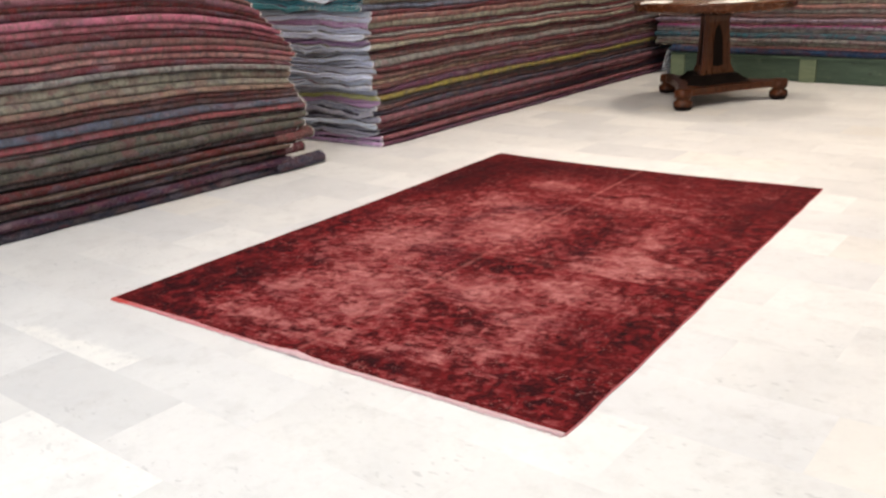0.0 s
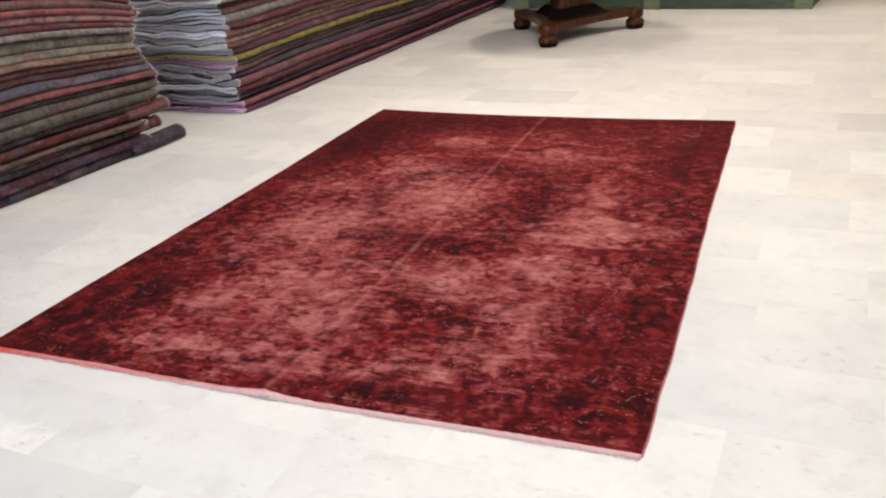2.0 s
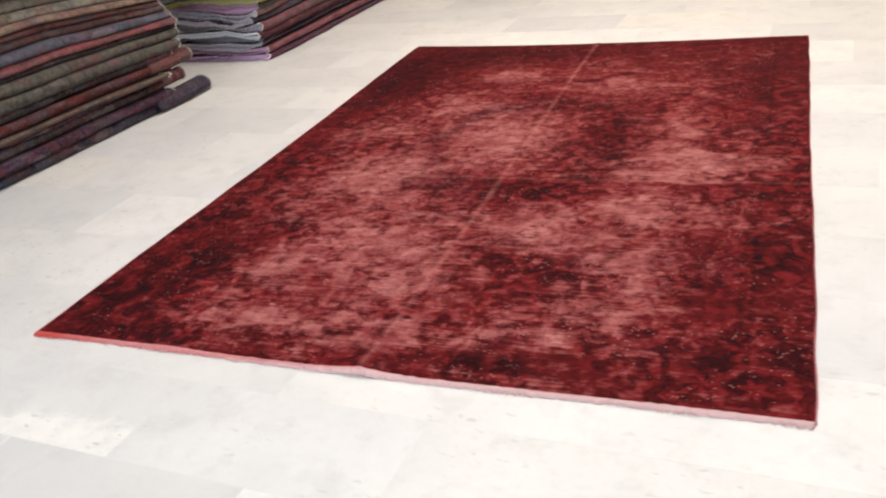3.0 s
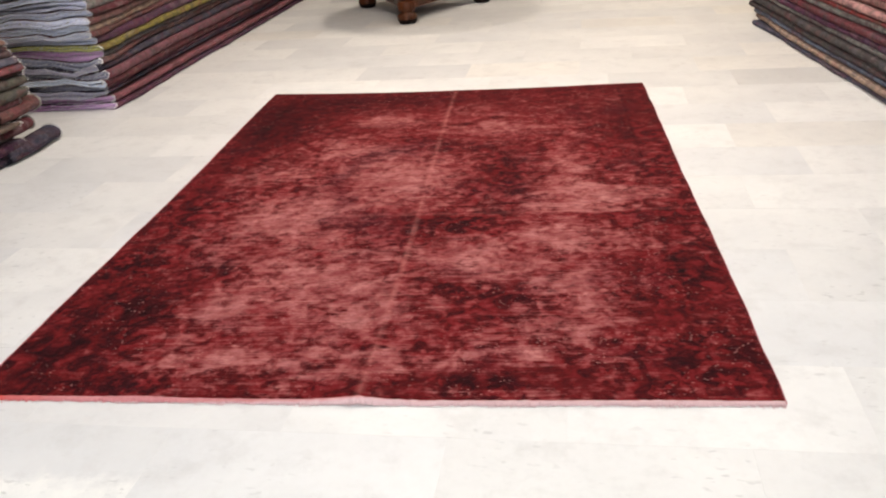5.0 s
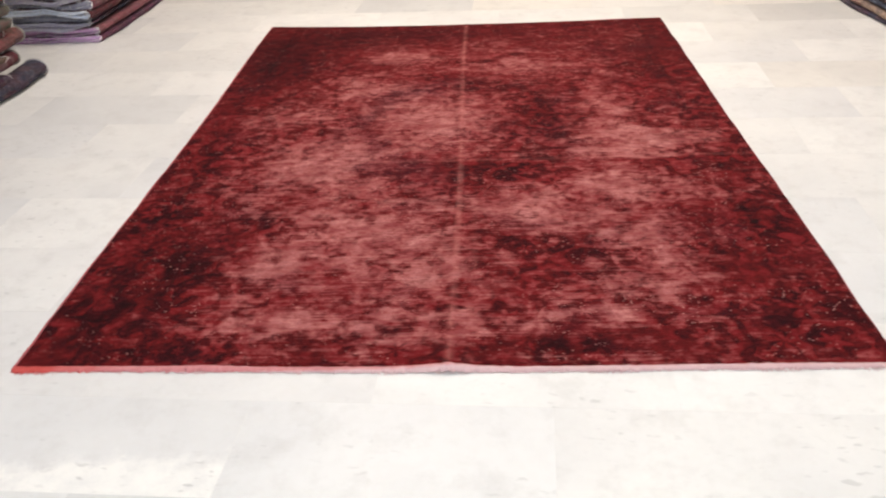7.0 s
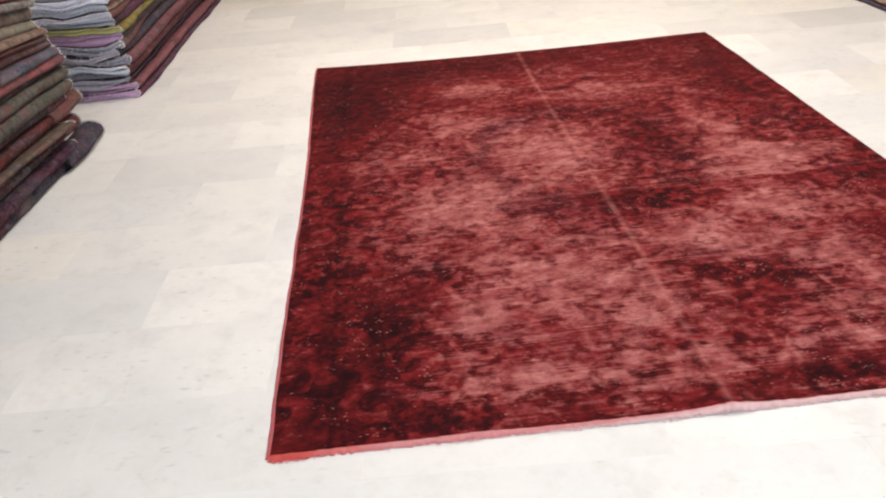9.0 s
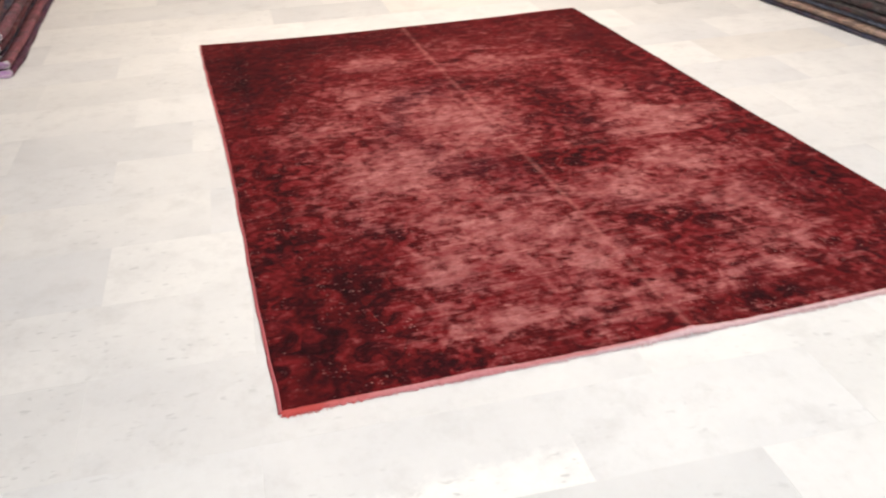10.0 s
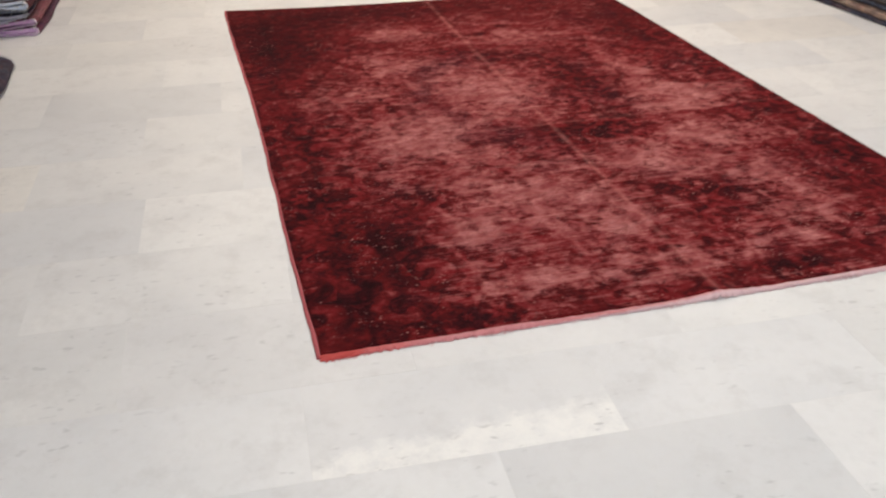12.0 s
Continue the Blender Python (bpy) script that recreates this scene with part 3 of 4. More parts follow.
    ob = new("woven_field", me)
    ob.parent = rug

    def edging(name, point, count, width, material, label, ragged):
        bm = bmesh.new()
        rows = []
        for k in range(count + 1):
            (x, y), (ox, oy), z = point(k / count)
            wdt = width * (1 + ragged * noise.noise((k * 0.31, 1.7, width * 100)) + ragged * 0.6 * noise.noise((k * 0.9, 5.1, 3)))
            low = max(0.0, z - 0.012)
            prof = ((-0.004, z), (0.15 * wdt, z * 0.9 + low * 0.1), (0.55 * wdt, z * 0.55 + low * 0.4), (wdt, z * 0.15 + low * 0.8 + 0.0012), (wdt, low * 0.8 + 0.0008), (-0.004, low + 0.0008))
            rows.append([bm.verts.new((x + ox * o, y + oy * o, h)) for o, h in prof])
        for a, b in zip(rows, rows[1:]):
            for m in range(len(a)):
                j = (m + 1) % len(a)
                bm.faces.new((a[m], a[j], b[j], b[m]))
        bm.faces.new(rows[0])
        bm.faces.new(rows[-1][::-1])
        part(name, bm, material, rug, label, smooth=True)

    def near(t):
        x, y = rug_outline(t, 0)
        return (x, y), (0, -1), rug_height(x, y) * 0.9 + 0.003 * abs(noise.noise((t * 60, 0, 0)))

    def far(t):
        x, y = rug_outline(t, 1)
        return (x, y), (0, 1), 0.0065 + 0.004 * max(0, noise.noise((t * 5, 8, 0)))

    edging("fringe", near, 620, 0.0085, FRINGE, "pale pink ragged warp ends, red at one corner", 0.75)
    loose = bmesh.new()
    dice = random.Random(41)
    for k in range(700):
        (x, y), _, z = near(dice.random())
        side, long = dice.uniform(-0.004, 0.004), dice.uniform(0.003, 0.009) * (1.4 if noise.noise((x * 9, 0, 0)) > 0.1 else 0.7)
        lo = max(0.0, z - 0.012) * 0.8
        rings = []
        for t in (0.0, 0.5, 1.0):
            c = (x + side * t, y - 0.006 - long * t, lo + 0.0042 * (1 - t) + 0.0016)
            rings.append([loose.verts.new((c[0] + 0.0009 * math.cos(a), c[1], c[2] + 0.0009 * math.sin(a))) for a in (0, 2.1, 4.2)])
        for p, q in zip(rings, rings[1:]):
            for m in range(3):
                loose.faces.new((p[m], p[(m + 1) % 3], q[(m + 1) % 3], q[m]))
    tagged(part("edge_fuzz", loose, FRINGE, rug), "loose pale pink thread ends", kind="stuff")
    edging("fringe", far, 200, 0.007, BINDING, "thin dark pink end binding", 0.5)
    edging("side_cord", lambda t: (rug_outline(0, t), (-1, 0), 0.0060), 240, 0.006, BINDING, "pink overcast side cord", 0.25)
    edging("side_cord", lambda t: (rug_outline(1, t), (1, 0), 0.0055), 240, 0.0035, BINDING, "pink overcast side cord", 0.25)


build_red_rug()


# ---- stacks of folded rugs ----
HUES = {
    "navy": (0.052, 0.055, 0.085), "charcoal": (0.070, 0.066, 0.066), "maroon": (0.105, 0.026, 0.034), "tan": (0.29, 0.20, 0.155),
    "red": (0.21, 0.040, 0.038), "greygreen": (0.125, 0.125, 0.100), "coral": (0.30, 0.088, 0.100), "slate": (0.105, 0.125, 0.175),
    "olive": (0.212, 0.202, 0.160), "beige": (0.36, 0.30, 0.235), "rose": (0.30, 0.100, 0.125), "brown": (0.140, 0.074, 0.070),
    "pink": (0.40, 0.125, 0.185), "grey": (0.20, 0.195, 0.185), "yellow": (0.25, 0.205, 0.045), "plum": (0.095, 0.035, 0.075),
    "salmon": (0.40, 0.21, 0.20), "rust": (0.195, 0.078, 0.074), "teal": (0.020, 0.080, 0.105), "blue": (0.012, 0.042, 0.100), "magenta": (0.35, 0.045, 0.19),
    "dustyrose": (0.30, 0.155, 0.140), "lilac": (0.25, 0.20, 0.26), "mauve": (0.21, 0.085, 0.110)}
WORDS = {"greygreen": "grey-green", "dustyrose": "dusty rose", "tan": "tan", "coral": "coral red", "slate": "slate blue", "rose": "rose red", "pink": "bright pink"}


def strand(bm, points, radius):
    """A thin tapering thread through the points."""
    rings = []
    for k, p in enumerate(points):
        r = radius * (1 - 0.5 * k / len(points))
        rings.append([bm.verts.new((p[0] + r * math.cos(a), p[1] + 0.4 * r * math.sin(a), p[2] + r * math.sin(a))) for a in (0, 2.1, 4.2)])
    for a, b in zip(rings, rings[1:]):
        for k in range(3):
            bm.faces.new((a[k], a[(k + 1) % 3], b[(k + 1) % 3], b[k]))


class Stack:
    """A pile of folded rugs. Its own frame: x out of the front, y along the front, z up."""

    def __init__(self, place, turn, length, depth, group, seed, where, sag=0.0, sway=0.012, tight=False):
        self.m = pose(*place, 0, 0, turn)
        self.length, self.depth, self.group, self.seed, self.where, self.sag, self.sway = length, depth, group, seed, where, sag, sway
        self.z, self.tight = 0.0, tight

    def lift(self, y, z):
        """Height of the pile's level z at y: waves that all layers share, and the far end's droop."""
        w = noise.noise((y * 1.1, z * 1.6, self.seed)) * 0.018 + noise.noise((y * 3.3, z * 3.0, self.seed + 5)) * 0.007
        over = max(0.0, (y - self.length + 1.0) / 1.0)
        return z + w * min(1.0, z * 4) - self.sag * over ** 2.2 * z * z

    def layer(self, hue, thick, out=0.0, y0=0.0, y1=0.0, ends=None, lead=0.0, puff=0.0, frayed=0):
        """One folded rug on top of the pile so far. puff: how far its far end curls up."""
        s = self.seed * 7.3 + self.z * 31
        base, top = self.z, self.z + thick
        a, b = y0, self.length + y1
        count = max(10, int((b - a) / 0.07))
        r, d, runs = thick * 0.49, self.depth, 15
        gap = (0.0022 + 0.0060 * abs(noise.noise((s, 0, 0)))) * (0.75 if self.tight else 1.0)
        us = [-d + (d - r * 1.05) * (k / (runs - 1)) ** 0.7 for k in range(runs)]
        prof = [(u, thick / 2 + r) for u in us]
        prof += [(-r + r * math.cos(t), thick / 2 + r * math.sin(t)) for t in (math.pi / 2 - math.pi * k / 8 for k in range(9))]
        ripple = 1.45 if self.tight else 1.0
        mids = [thick / 2 + thick * 0.26 * ripple * noise.noise((u * 8.5, s * 1.3, 0.5)) for u in us]
        open_up = [gap * (0.45 + 2.6 * max(0.0, noise.noise((u * 6.0, s * 2.1, 7.5)))) for u in us]
        prof += [(u, thick / 2 - r) for u in reversed(us)] + [(u, m - g) for u, m, g in zip(us, mids, open_up)]
        prof += [(-r * 0.62, mids[-1])] + [(u, m + g) for u, m, g in list(zip(us, mids, open_up))[::-1]]
        n = len(prof)
        bm = bmesh.new()
        rings = []
        steps = [0.0, 0.004, 0.012, 0.025] + [k / count for k in range(1, count)] + [1 - 0.025, 1 - 0.012, 1 - 0.004, 1.0]
        for t in sorted(set(round(t, 4) for t in steps)):
            y = a + (b - a) * t
            end = min(t, 1 - t) * (b - a)
            squeeze = 0.09 if self.tight else 0.14
            pinch = 1.0 if end > 0.02 else 1 - squeeze + squeeze * math.sqrt(end / 0.02)
            curl = max(0.0, 1 - (b - y) / 0.14) ** 1.5 * puff
            front = out + self.sway * noise.noise((y * 1.3, s, 1.0)) + 0.6 * self.sway * noise.noise((y * 5, s, 4.0)) + lead * (y - a) / (b - a)
            front += 0.050 * noise.noise((s * 1.7, 3.0, t > 0.5)) * max(0.0, 1 - end / 0.5) - 0.010 * max(0.0, 1 - end / 0.03) ** 2
            ring = []
            for u, v in prof:
                h = thick / 2 + (v - thick / 2) * pinch
                wob = max(0.0, 1 - end / 0.08) * (0.030 * noise.noise((u * 3.2, (base + v) * 24, s * 0.2)) + 0.012 * noise.noise((u * 11, (base + v) * 60, s)))
                z = self.lift(y, base + h) + ripple * (0.026 * noise.noise((u * 4.5, (base + h) * 6, self.seed + 2)) + 0.018 * noise.noise((u * 11, (base + h) * 10, self.seed + 9))) * min(1.0, base * 14)
                z += 0.004 * noise.noise((u * 9 + s, h * 20, y * 3)) + curl * (0.4 + h / thick)
                ring.append(bm.verts.new((u + front, y + wob, max(0.0006 + v * 0.02, z))))
            rings.append(ring)
        for p, q in zip(rings, rings[1:]):
            for k in range(n):
                j = (k + 1) % n
                f = bm.faces.new((p[k], p[j], q[j], q[k]))
                f.material_index = 1 if k >= 2 * runs + 8 else 0
        lower, nose, upper = 2 * runs + 9, 3 * runs + 9, 3 * runs + 10
        for cap in (rings[0], rings[-1]):
            # the cut ends: both leaves of the fold, joined round its nose
            for k in range(runs - 1):
                bm.faces.new((cap[k], cap[k + 1], cap[n - 2 - k], cap[n - 1 - k])).material_index = 1
                bm.faces.new((cap[runs + 9 + k], cap[runs + 10 + k], cap[lower + runs - 2 - k], cap[lower + runs - 1 - k])).material_index = 1
            for loop in ([cap[k] for k in range(runs - 1, runs + 2)] + [cap[upper]], [cap[k] for k in range(runs + 1, runs + 8)] + [cap[nose - 1], cap[nose], cap[upper]],
                         [cap[k] for k in range(runs + 7, runs + 10)] + [cap[nose - 1]]):
                bm.faces.new(loop).material_index = 1
        frays = None
        if frayed:
            # loose warp threads along the cut end of both leaves
            ring = rings[0] if frayed < 0 else rings[-1]
            frays = bmesh.new()
            dice = random.Random(int(s * 100))
            for k in list(range(runs // 2, runs + 17)) + list(range(lower + runs // 2, nose)) + list(range(upper, upper + runs // 2)):
                p, q = ring[k].co, ring[(k + 1) % n].co
                for m in range(2 if (q - p).length < 0.02 else 4):
                    c = p.lerp(q, dice.random())
                    long = dice.uniform(0.006, 0.020)
                    side, fall = dice.uniform(-0.006, 0.006), dice.uniform(-0.002, 0.008)
                    strand(frays, [(c.x + side * t * t, c.y + frayed * (long * t - 0.003), c.z - fall * t * t) for t in (0.0, 0.5, 1.0)], 0.0016)
        word = WORDS.get(hue, hue)
        ob = part("folded_rug", bm, [PILE, ends or BACK_GREY], None, smooth=True)
        ob.matrix_basis = self.m
        c = HUES[hue]
        k = 0.78 + 0.24 * random.random()
        ob.color = (c[0] * k, c[1] * k, c[2] * k, 1)
        tagged(ob, f"folded {word} wool rug {self.where}", "rug", self.group)
        if frays:
            tagged(part("fringe", frays, FRAYED, ob), "loose pale warp threads", kind="stuff")
        self.z = top
        return ob


# near stack along the west side: its far end droops and is ragged
west = Stack((-1.10, -0.55, 0.0), -4.9, 2.46, 1.05, "stacked rugs by the west wall", 1.0, "lying in a tall stack", sag=0.16)
WEST = [("navy", 0.050, 0.03), ("plum", 0.038, -0.03), ("charcoal", 0.040, -0.02), ("maroon", 0.028, -0.07), ("tan", 0.028, -0.04), ("red", 0.044, 0.06),
        ("charcoal", 0.038, 0.06), ("greygreen", 0.046, 0.08), ("greygreen", 0.044, 0.14), ("charcoal", 0.028, 0.14), ("coral", 0.040, 0.13), ("slate", 0.042, 0.10),
        ("brown", 0.036, 0.10), ("rust", 0.034, 0.07), ("tan", 0.034, 0.06), ("olive", 0.036, 0.06), ("olive", 0.042, 0.06), ("grey", 0.030, 0.06),
        ("maroon", 0.040, 0.07), ("salmon", 0.044, 0.09), ("coral", 0.028, 0.09), ("brown", 0.040, 0.08), ("maroon", 0.034, 0.07), ("rose", 0.036, 0.05),
        ("pink", 0.046, 0.00), ("maroon", 0.036, -0.04), ("red", 0.030, -0.07), ("mauve", 0.036, -0.10), ("brown", 0.036, -0.15)]
# ends that stick out of the pile, rolled up: from, to, out, height, half width, half height
TONGUES = {0: [(2.30, 2.715, -0.034, 0.037, 0.054, 0.036, "navy", "rolled dark end with a pale rim")],
           2: [(2.30, 2.565, -0.050, 0.125, 0.034, 0.028, "maroon", "small rolled maroon end"), (2.30, 2.54, -0.105, 0.150, 0.030, 0.026, "charcoal", "folded-back dark corner")],
           5: [(2.34, 2.665, -0.070, 0.196, 0.056, 0.035, "rust", "curled rust-brown end")]}


def rolled_end(rug, y0, y1, x, z, wide, high, hue, label):
    """A rug's corner rolled into a blunt tongue, wound once round itself, with a thin pale edge binding."""
    bm, rings = bmesh.new(), []
    for k in range(25):
        t = k / 24
        y = y0 + (y1 - y0) * t
        e = (1 - t) * (y1 - y0)
        blunt = math.sqrt(max(0.02, 1 - max(0.0, 1 - e / (wide * 0.8)) ** 2))
        ring = []
        for m in range(26):
            a = 4 * math.pi * m / 25
            lap = 1.0 if m < 13 else 0.72
            r = lap * blunt * (1 + 0.07 * noise.noise((math.cos(a) * 1.5, y * 9, math.sin(a) * 1.5 + z * 7)))
            ring.append(bm.verts.new((x + wide * r * math.cos(a) + 0.010 * math.sin(y * 11), y - (0.010 if m >= 13 else 0.0) * t, z + high * r * math.sin(a))))
        rings.append(ring)
    for a, b in zip(rings, rings[1:]):
        for m in range(25):
            bm.faces.new((a[m], a[m + 1], b[m + 1], b[m]))
    bm.faces.new(rings[-1][:13])
    tongue = part("rolled_end", bm, PILE, rug, label, smooth=True)
    tongue.color = [c * 0.7 for c in HUES[hue]] + [1.0]
    rim = bmesh.new()
    loops = []
    for m in range(25):
        a = 2 * math.pi * m / 24
        c = Vector((x + wide * 0.97 * math.cos(a) + 0.010 * math.sin((y1 - wide * 0.55) * 11), y1 - wide * 0.55, z + high * 0.97 * math.sin(a)))
        out = Vector((math.cos(a), 0, math.sin(a)))
        loops.append([rim.verts.new(c + out * (0.006 * math.cos(b)) + Vector((0, 0.004 * math.sin(b), 0))) for b in (0, 2.1, 4.2)])
    for a, b in zip(loops, loops[1:]):
        for m in range(3):
            rim.faces.new((a[m], a[(m + 1) % 3], b[(m + 1) % 3], b[m]))
    part("edge_binding", rim, FRAYED if z < 0.06 else BACK_GREY, tongue, "thin pale edge binding", smooth=True)


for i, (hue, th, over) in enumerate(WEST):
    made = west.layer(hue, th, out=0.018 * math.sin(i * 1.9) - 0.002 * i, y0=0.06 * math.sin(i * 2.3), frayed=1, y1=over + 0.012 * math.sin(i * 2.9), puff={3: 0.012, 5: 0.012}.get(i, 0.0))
    # colours scaled by layer: lowest seven darkest, topmost slightly raised
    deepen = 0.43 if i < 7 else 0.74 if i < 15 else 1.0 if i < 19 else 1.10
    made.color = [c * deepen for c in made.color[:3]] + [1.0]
    for row in TONGUES.get(i, ()):
        rolled_end(made, *row)

# long stack behind it, seen from its cut end and its front
long_stack = Stack((-0.83, 2.63, 0.0), -2.0, 4.75, 1.30, "stacked rugs in the long row", 2.0, "lying in a long tall stack", sway=0.016, tight=True)
LONG = [("plum", 0.030, BACK_LILAC), ("rose", 0.034, BACK_LILAC), ("navy", 0.036, BACK_MAUVE), ("plum", 0.034, BACK_MAUVE), ("maroon", 0.036, BACK_BLUE),
        ("mauve", 0.036, BACK_MAUVE), ("navy", 0.034, BACK_MAUVE), ("brown", 0.034, BACK_MAUVE), ("charcoal", 0.036, BACK_LILAC), ("yellow", 0.026, BACK_YELLOW),
        ("plum", 0.036, BACK_BLUE), ("rust", 0.034, BACK_BLUE), ("tan", 0.036, BACK_BLUE), ("brown", 0.036, BACK_BLUE), ("maroon", 0.034, BACK_BLUE),
        ("grey", 0.036, BACK_BLUE), ("brown", 0.030, BACK_BLUE), ("maroon", 0.036, BACK_BLUE), ("olive", 0.036, BACK_BLUE), ("rust", 0.034, BACK_LILAC),
        ("grey", 0.036, BACK_BLUE), ("maroon", 0.036, BACK_BLUE), ("olive", 0.036, BACK_LILAC), ("dustyrose", 0.034, BACK_BLUE), ("maroon", 0.036, BACK_BLUE),
        ("slate", 0.038, BACK_TEAL), ("greygreen", 0.036, BACK_TEAL), ("maroon", 0.036, BACK_BLUE), ("beige", 0.036, BACK_BLUE)]
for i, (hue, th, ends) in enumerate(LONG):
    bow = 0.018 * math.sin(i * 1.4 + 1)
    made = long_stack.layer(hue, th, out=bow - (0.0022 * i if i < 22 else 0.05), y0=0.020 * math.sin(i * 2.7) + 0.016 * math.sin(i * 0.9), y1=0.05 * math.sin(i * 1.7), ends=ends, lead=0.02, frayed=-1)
    # lower twelve rugs get darker colour, those from the seventeenth up brighter
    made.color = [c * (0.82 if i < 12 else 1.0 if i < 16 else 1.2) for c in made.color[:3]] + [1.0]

# stack along the east side, its front turned to the red rug
east = Stack((2.685, 4.235, 0.0), 183.5, 4.0, 1.05, "stacked rugs by the east wall", 3.0, "lying in a wide stack")
EAST = [("navy", 0.026, 0.16), ("tan", 0.026, 0.10), ("slate", 0.026, 0.06), ("charcoal", 0.046, 0.0), ("charcoal", 0.036, -0.01), ("grey", 0.022, 0.02), ("plum", 0.034, 0.03),
        ("maroon", 0.030, 0.0), ("grey", 0.034, 0.01), ("red", 0.026, 0.02), ("salmon", 0.044, 0.03), ("dustyrose", 0.036, 0.03), ("rose", 0.034, 0.03), ("olive", 0.036, 0.05),
        ("charcoal", 0.040, 0.04), ("maroon", 0.036, 0.05), ("brown", 0.040, 0.04), ("slate", 0.038, 0.06), ("tan", 0.036, 0.05)]
for i, (hue, th, start) in enumerate(EAST):
    made = east.layer(hue, th, out=0.012 * math.sin(i * 2.1) - 0.003 * i, y0=start, y1=0.05 * math.sin(i * 1.3), frayed=-1)
    made.color = [c * (0.85 if hue == "charcoal" else 1.25) for c in made.color[:3]] + [1.0]

# rugs on the low green platform at the back
PLATFORM_TURN = -7.9
back = Stack((-0.41, 6.665, 0.225), -90 + PLATFORM_TURN, 2.60, 0.95, "stacked rugs on the platform", 4.0, "stacked on a low green platform", sway=0.014)
BACK = [("blue", 0.070, -0.02), ("rust", 0.020, 0.10), ("greygreen", 0.034, 0.02), ("grey", 0.030, 0.03), ("teal", 0.034, 0.02), ("grey", 0.030, 0.03), ("lilac", 0.024, 0.03),
        ("magenta", 0.016, 0.05), ("dustyrose", 0.032, 0.03), ("lilac", 0.034, 0.02), ("brown", 0.036, 0.04), ("grey", 0.036, 0.03), ("dustyrose", 0.034, 0.05), ("olive", 0.036, 0.04),
        ("brown", 0.036, 0.05), ("maroon", 0.036, 0.04), ("grey", 0.036, 0.05), ("olive", 0.036, 0.05)]
bottom_rug = None
for i, (hue, th, start) in enumerate(BACK):
    ob = back.layer(hue, th, out=0.010 * math.sin(i * 2.2) - 0.003 * i, y0=start - (0.22 if i > 1 else 0.0), y1=0.03 * math.sin(i * 1.3), ends=BACK_TEAL if hue == "blue" else None)
    bottom_rug = bottom_rug or ob


# knotted fringe of the lowest rug hanging over the platform's end
tassels = bmesh.new()
for k in range(26):
    x = 0.035 - 0.016 * k
    sw = 0.05 * noise.noise((k * 0.7, 2, 0))
    strand(tassels, [(x + sw * t * 0.6, -0.030 - 0.07 * t * (1 - 0.6 * t) - 0.025 * (k % 3) * t, 0.02 - (0.20 + 0.02 * (k % 4)) * t) for t in (0, 0.2, 0.4, 0.6, 0.8, 1.0)], 0.007)
tagged(part("fringe", tassels, BACK_BLUE, bottom_rug), "pale blue and white knotted fringe", kind="stuff")


# ---- low green platform ----
def build_platform():
    m = thing("wooden_platform", (-0.42, 6.66, 0.0), "low green painted wooden platform with lighter stiles", "platform", turn=PLATFORM_TURN)
    long_side, high, deep = 2.66, 0.222, 1.0
    part("body", boxed(0.01, long_side - 0.01, 0.022, deep, 0.006, high - 0.022, bevel=0.003), GREEN_PANEL, m)
    part("top", boxed(-0.005, long_side + 0.005, 0.0, deep + 0.01, high - 0.022, high, bevel=0.003), GREEN_PANEL, m)
    for x in (0.0, 1.26, long_side - 0.145):
        part("stile", boxed(x, x + 0.145, 0.0, 0.021, 0.0, high - 0.023, bevel=0.003), GREEN_STILE, m, "lighter green upright board")
    for x0, x1 in ((0.147, 1.258), (1.407, long_side - 0.147)):
        part("panel", boxed(x0, x1, 0.012, 0.0215, 0.006, high - 0.024, bevel=0.002), GREEN_PANEL, m, "dark green board with knots")
    return m


build_platform()


# ---- pedestal table ----
def triangle(radius, half, waist, steps=10):
    """A three-pointed outline: blunt points at radius, sides drawn in to waist."""
    pts = []
    for k in range(3):
        a, b = math.radians(120 * k), math.radians(120 * (k + 1))
        p = Vector((math.cos(a) * radius - math.sin(a) * half, math.sin(a) * radius + math.cos(a) * half))
        q = Vector((math.cos(b) * radius + math.sin(b) * half, math.sin(b) * radius - math.cos(b) * half))
        c = Vector((math.cos((a + b) / 2), math.sin((a + b) / 2))) * waist
        c = 2 * c - (p + q) / 2
        for j in range(steps + 1):
            t = j / steps
            pts.append(tuple((1 - t) ** 2 * p + 2 * t * (1 - t) * c + t * t * q))
    return pts


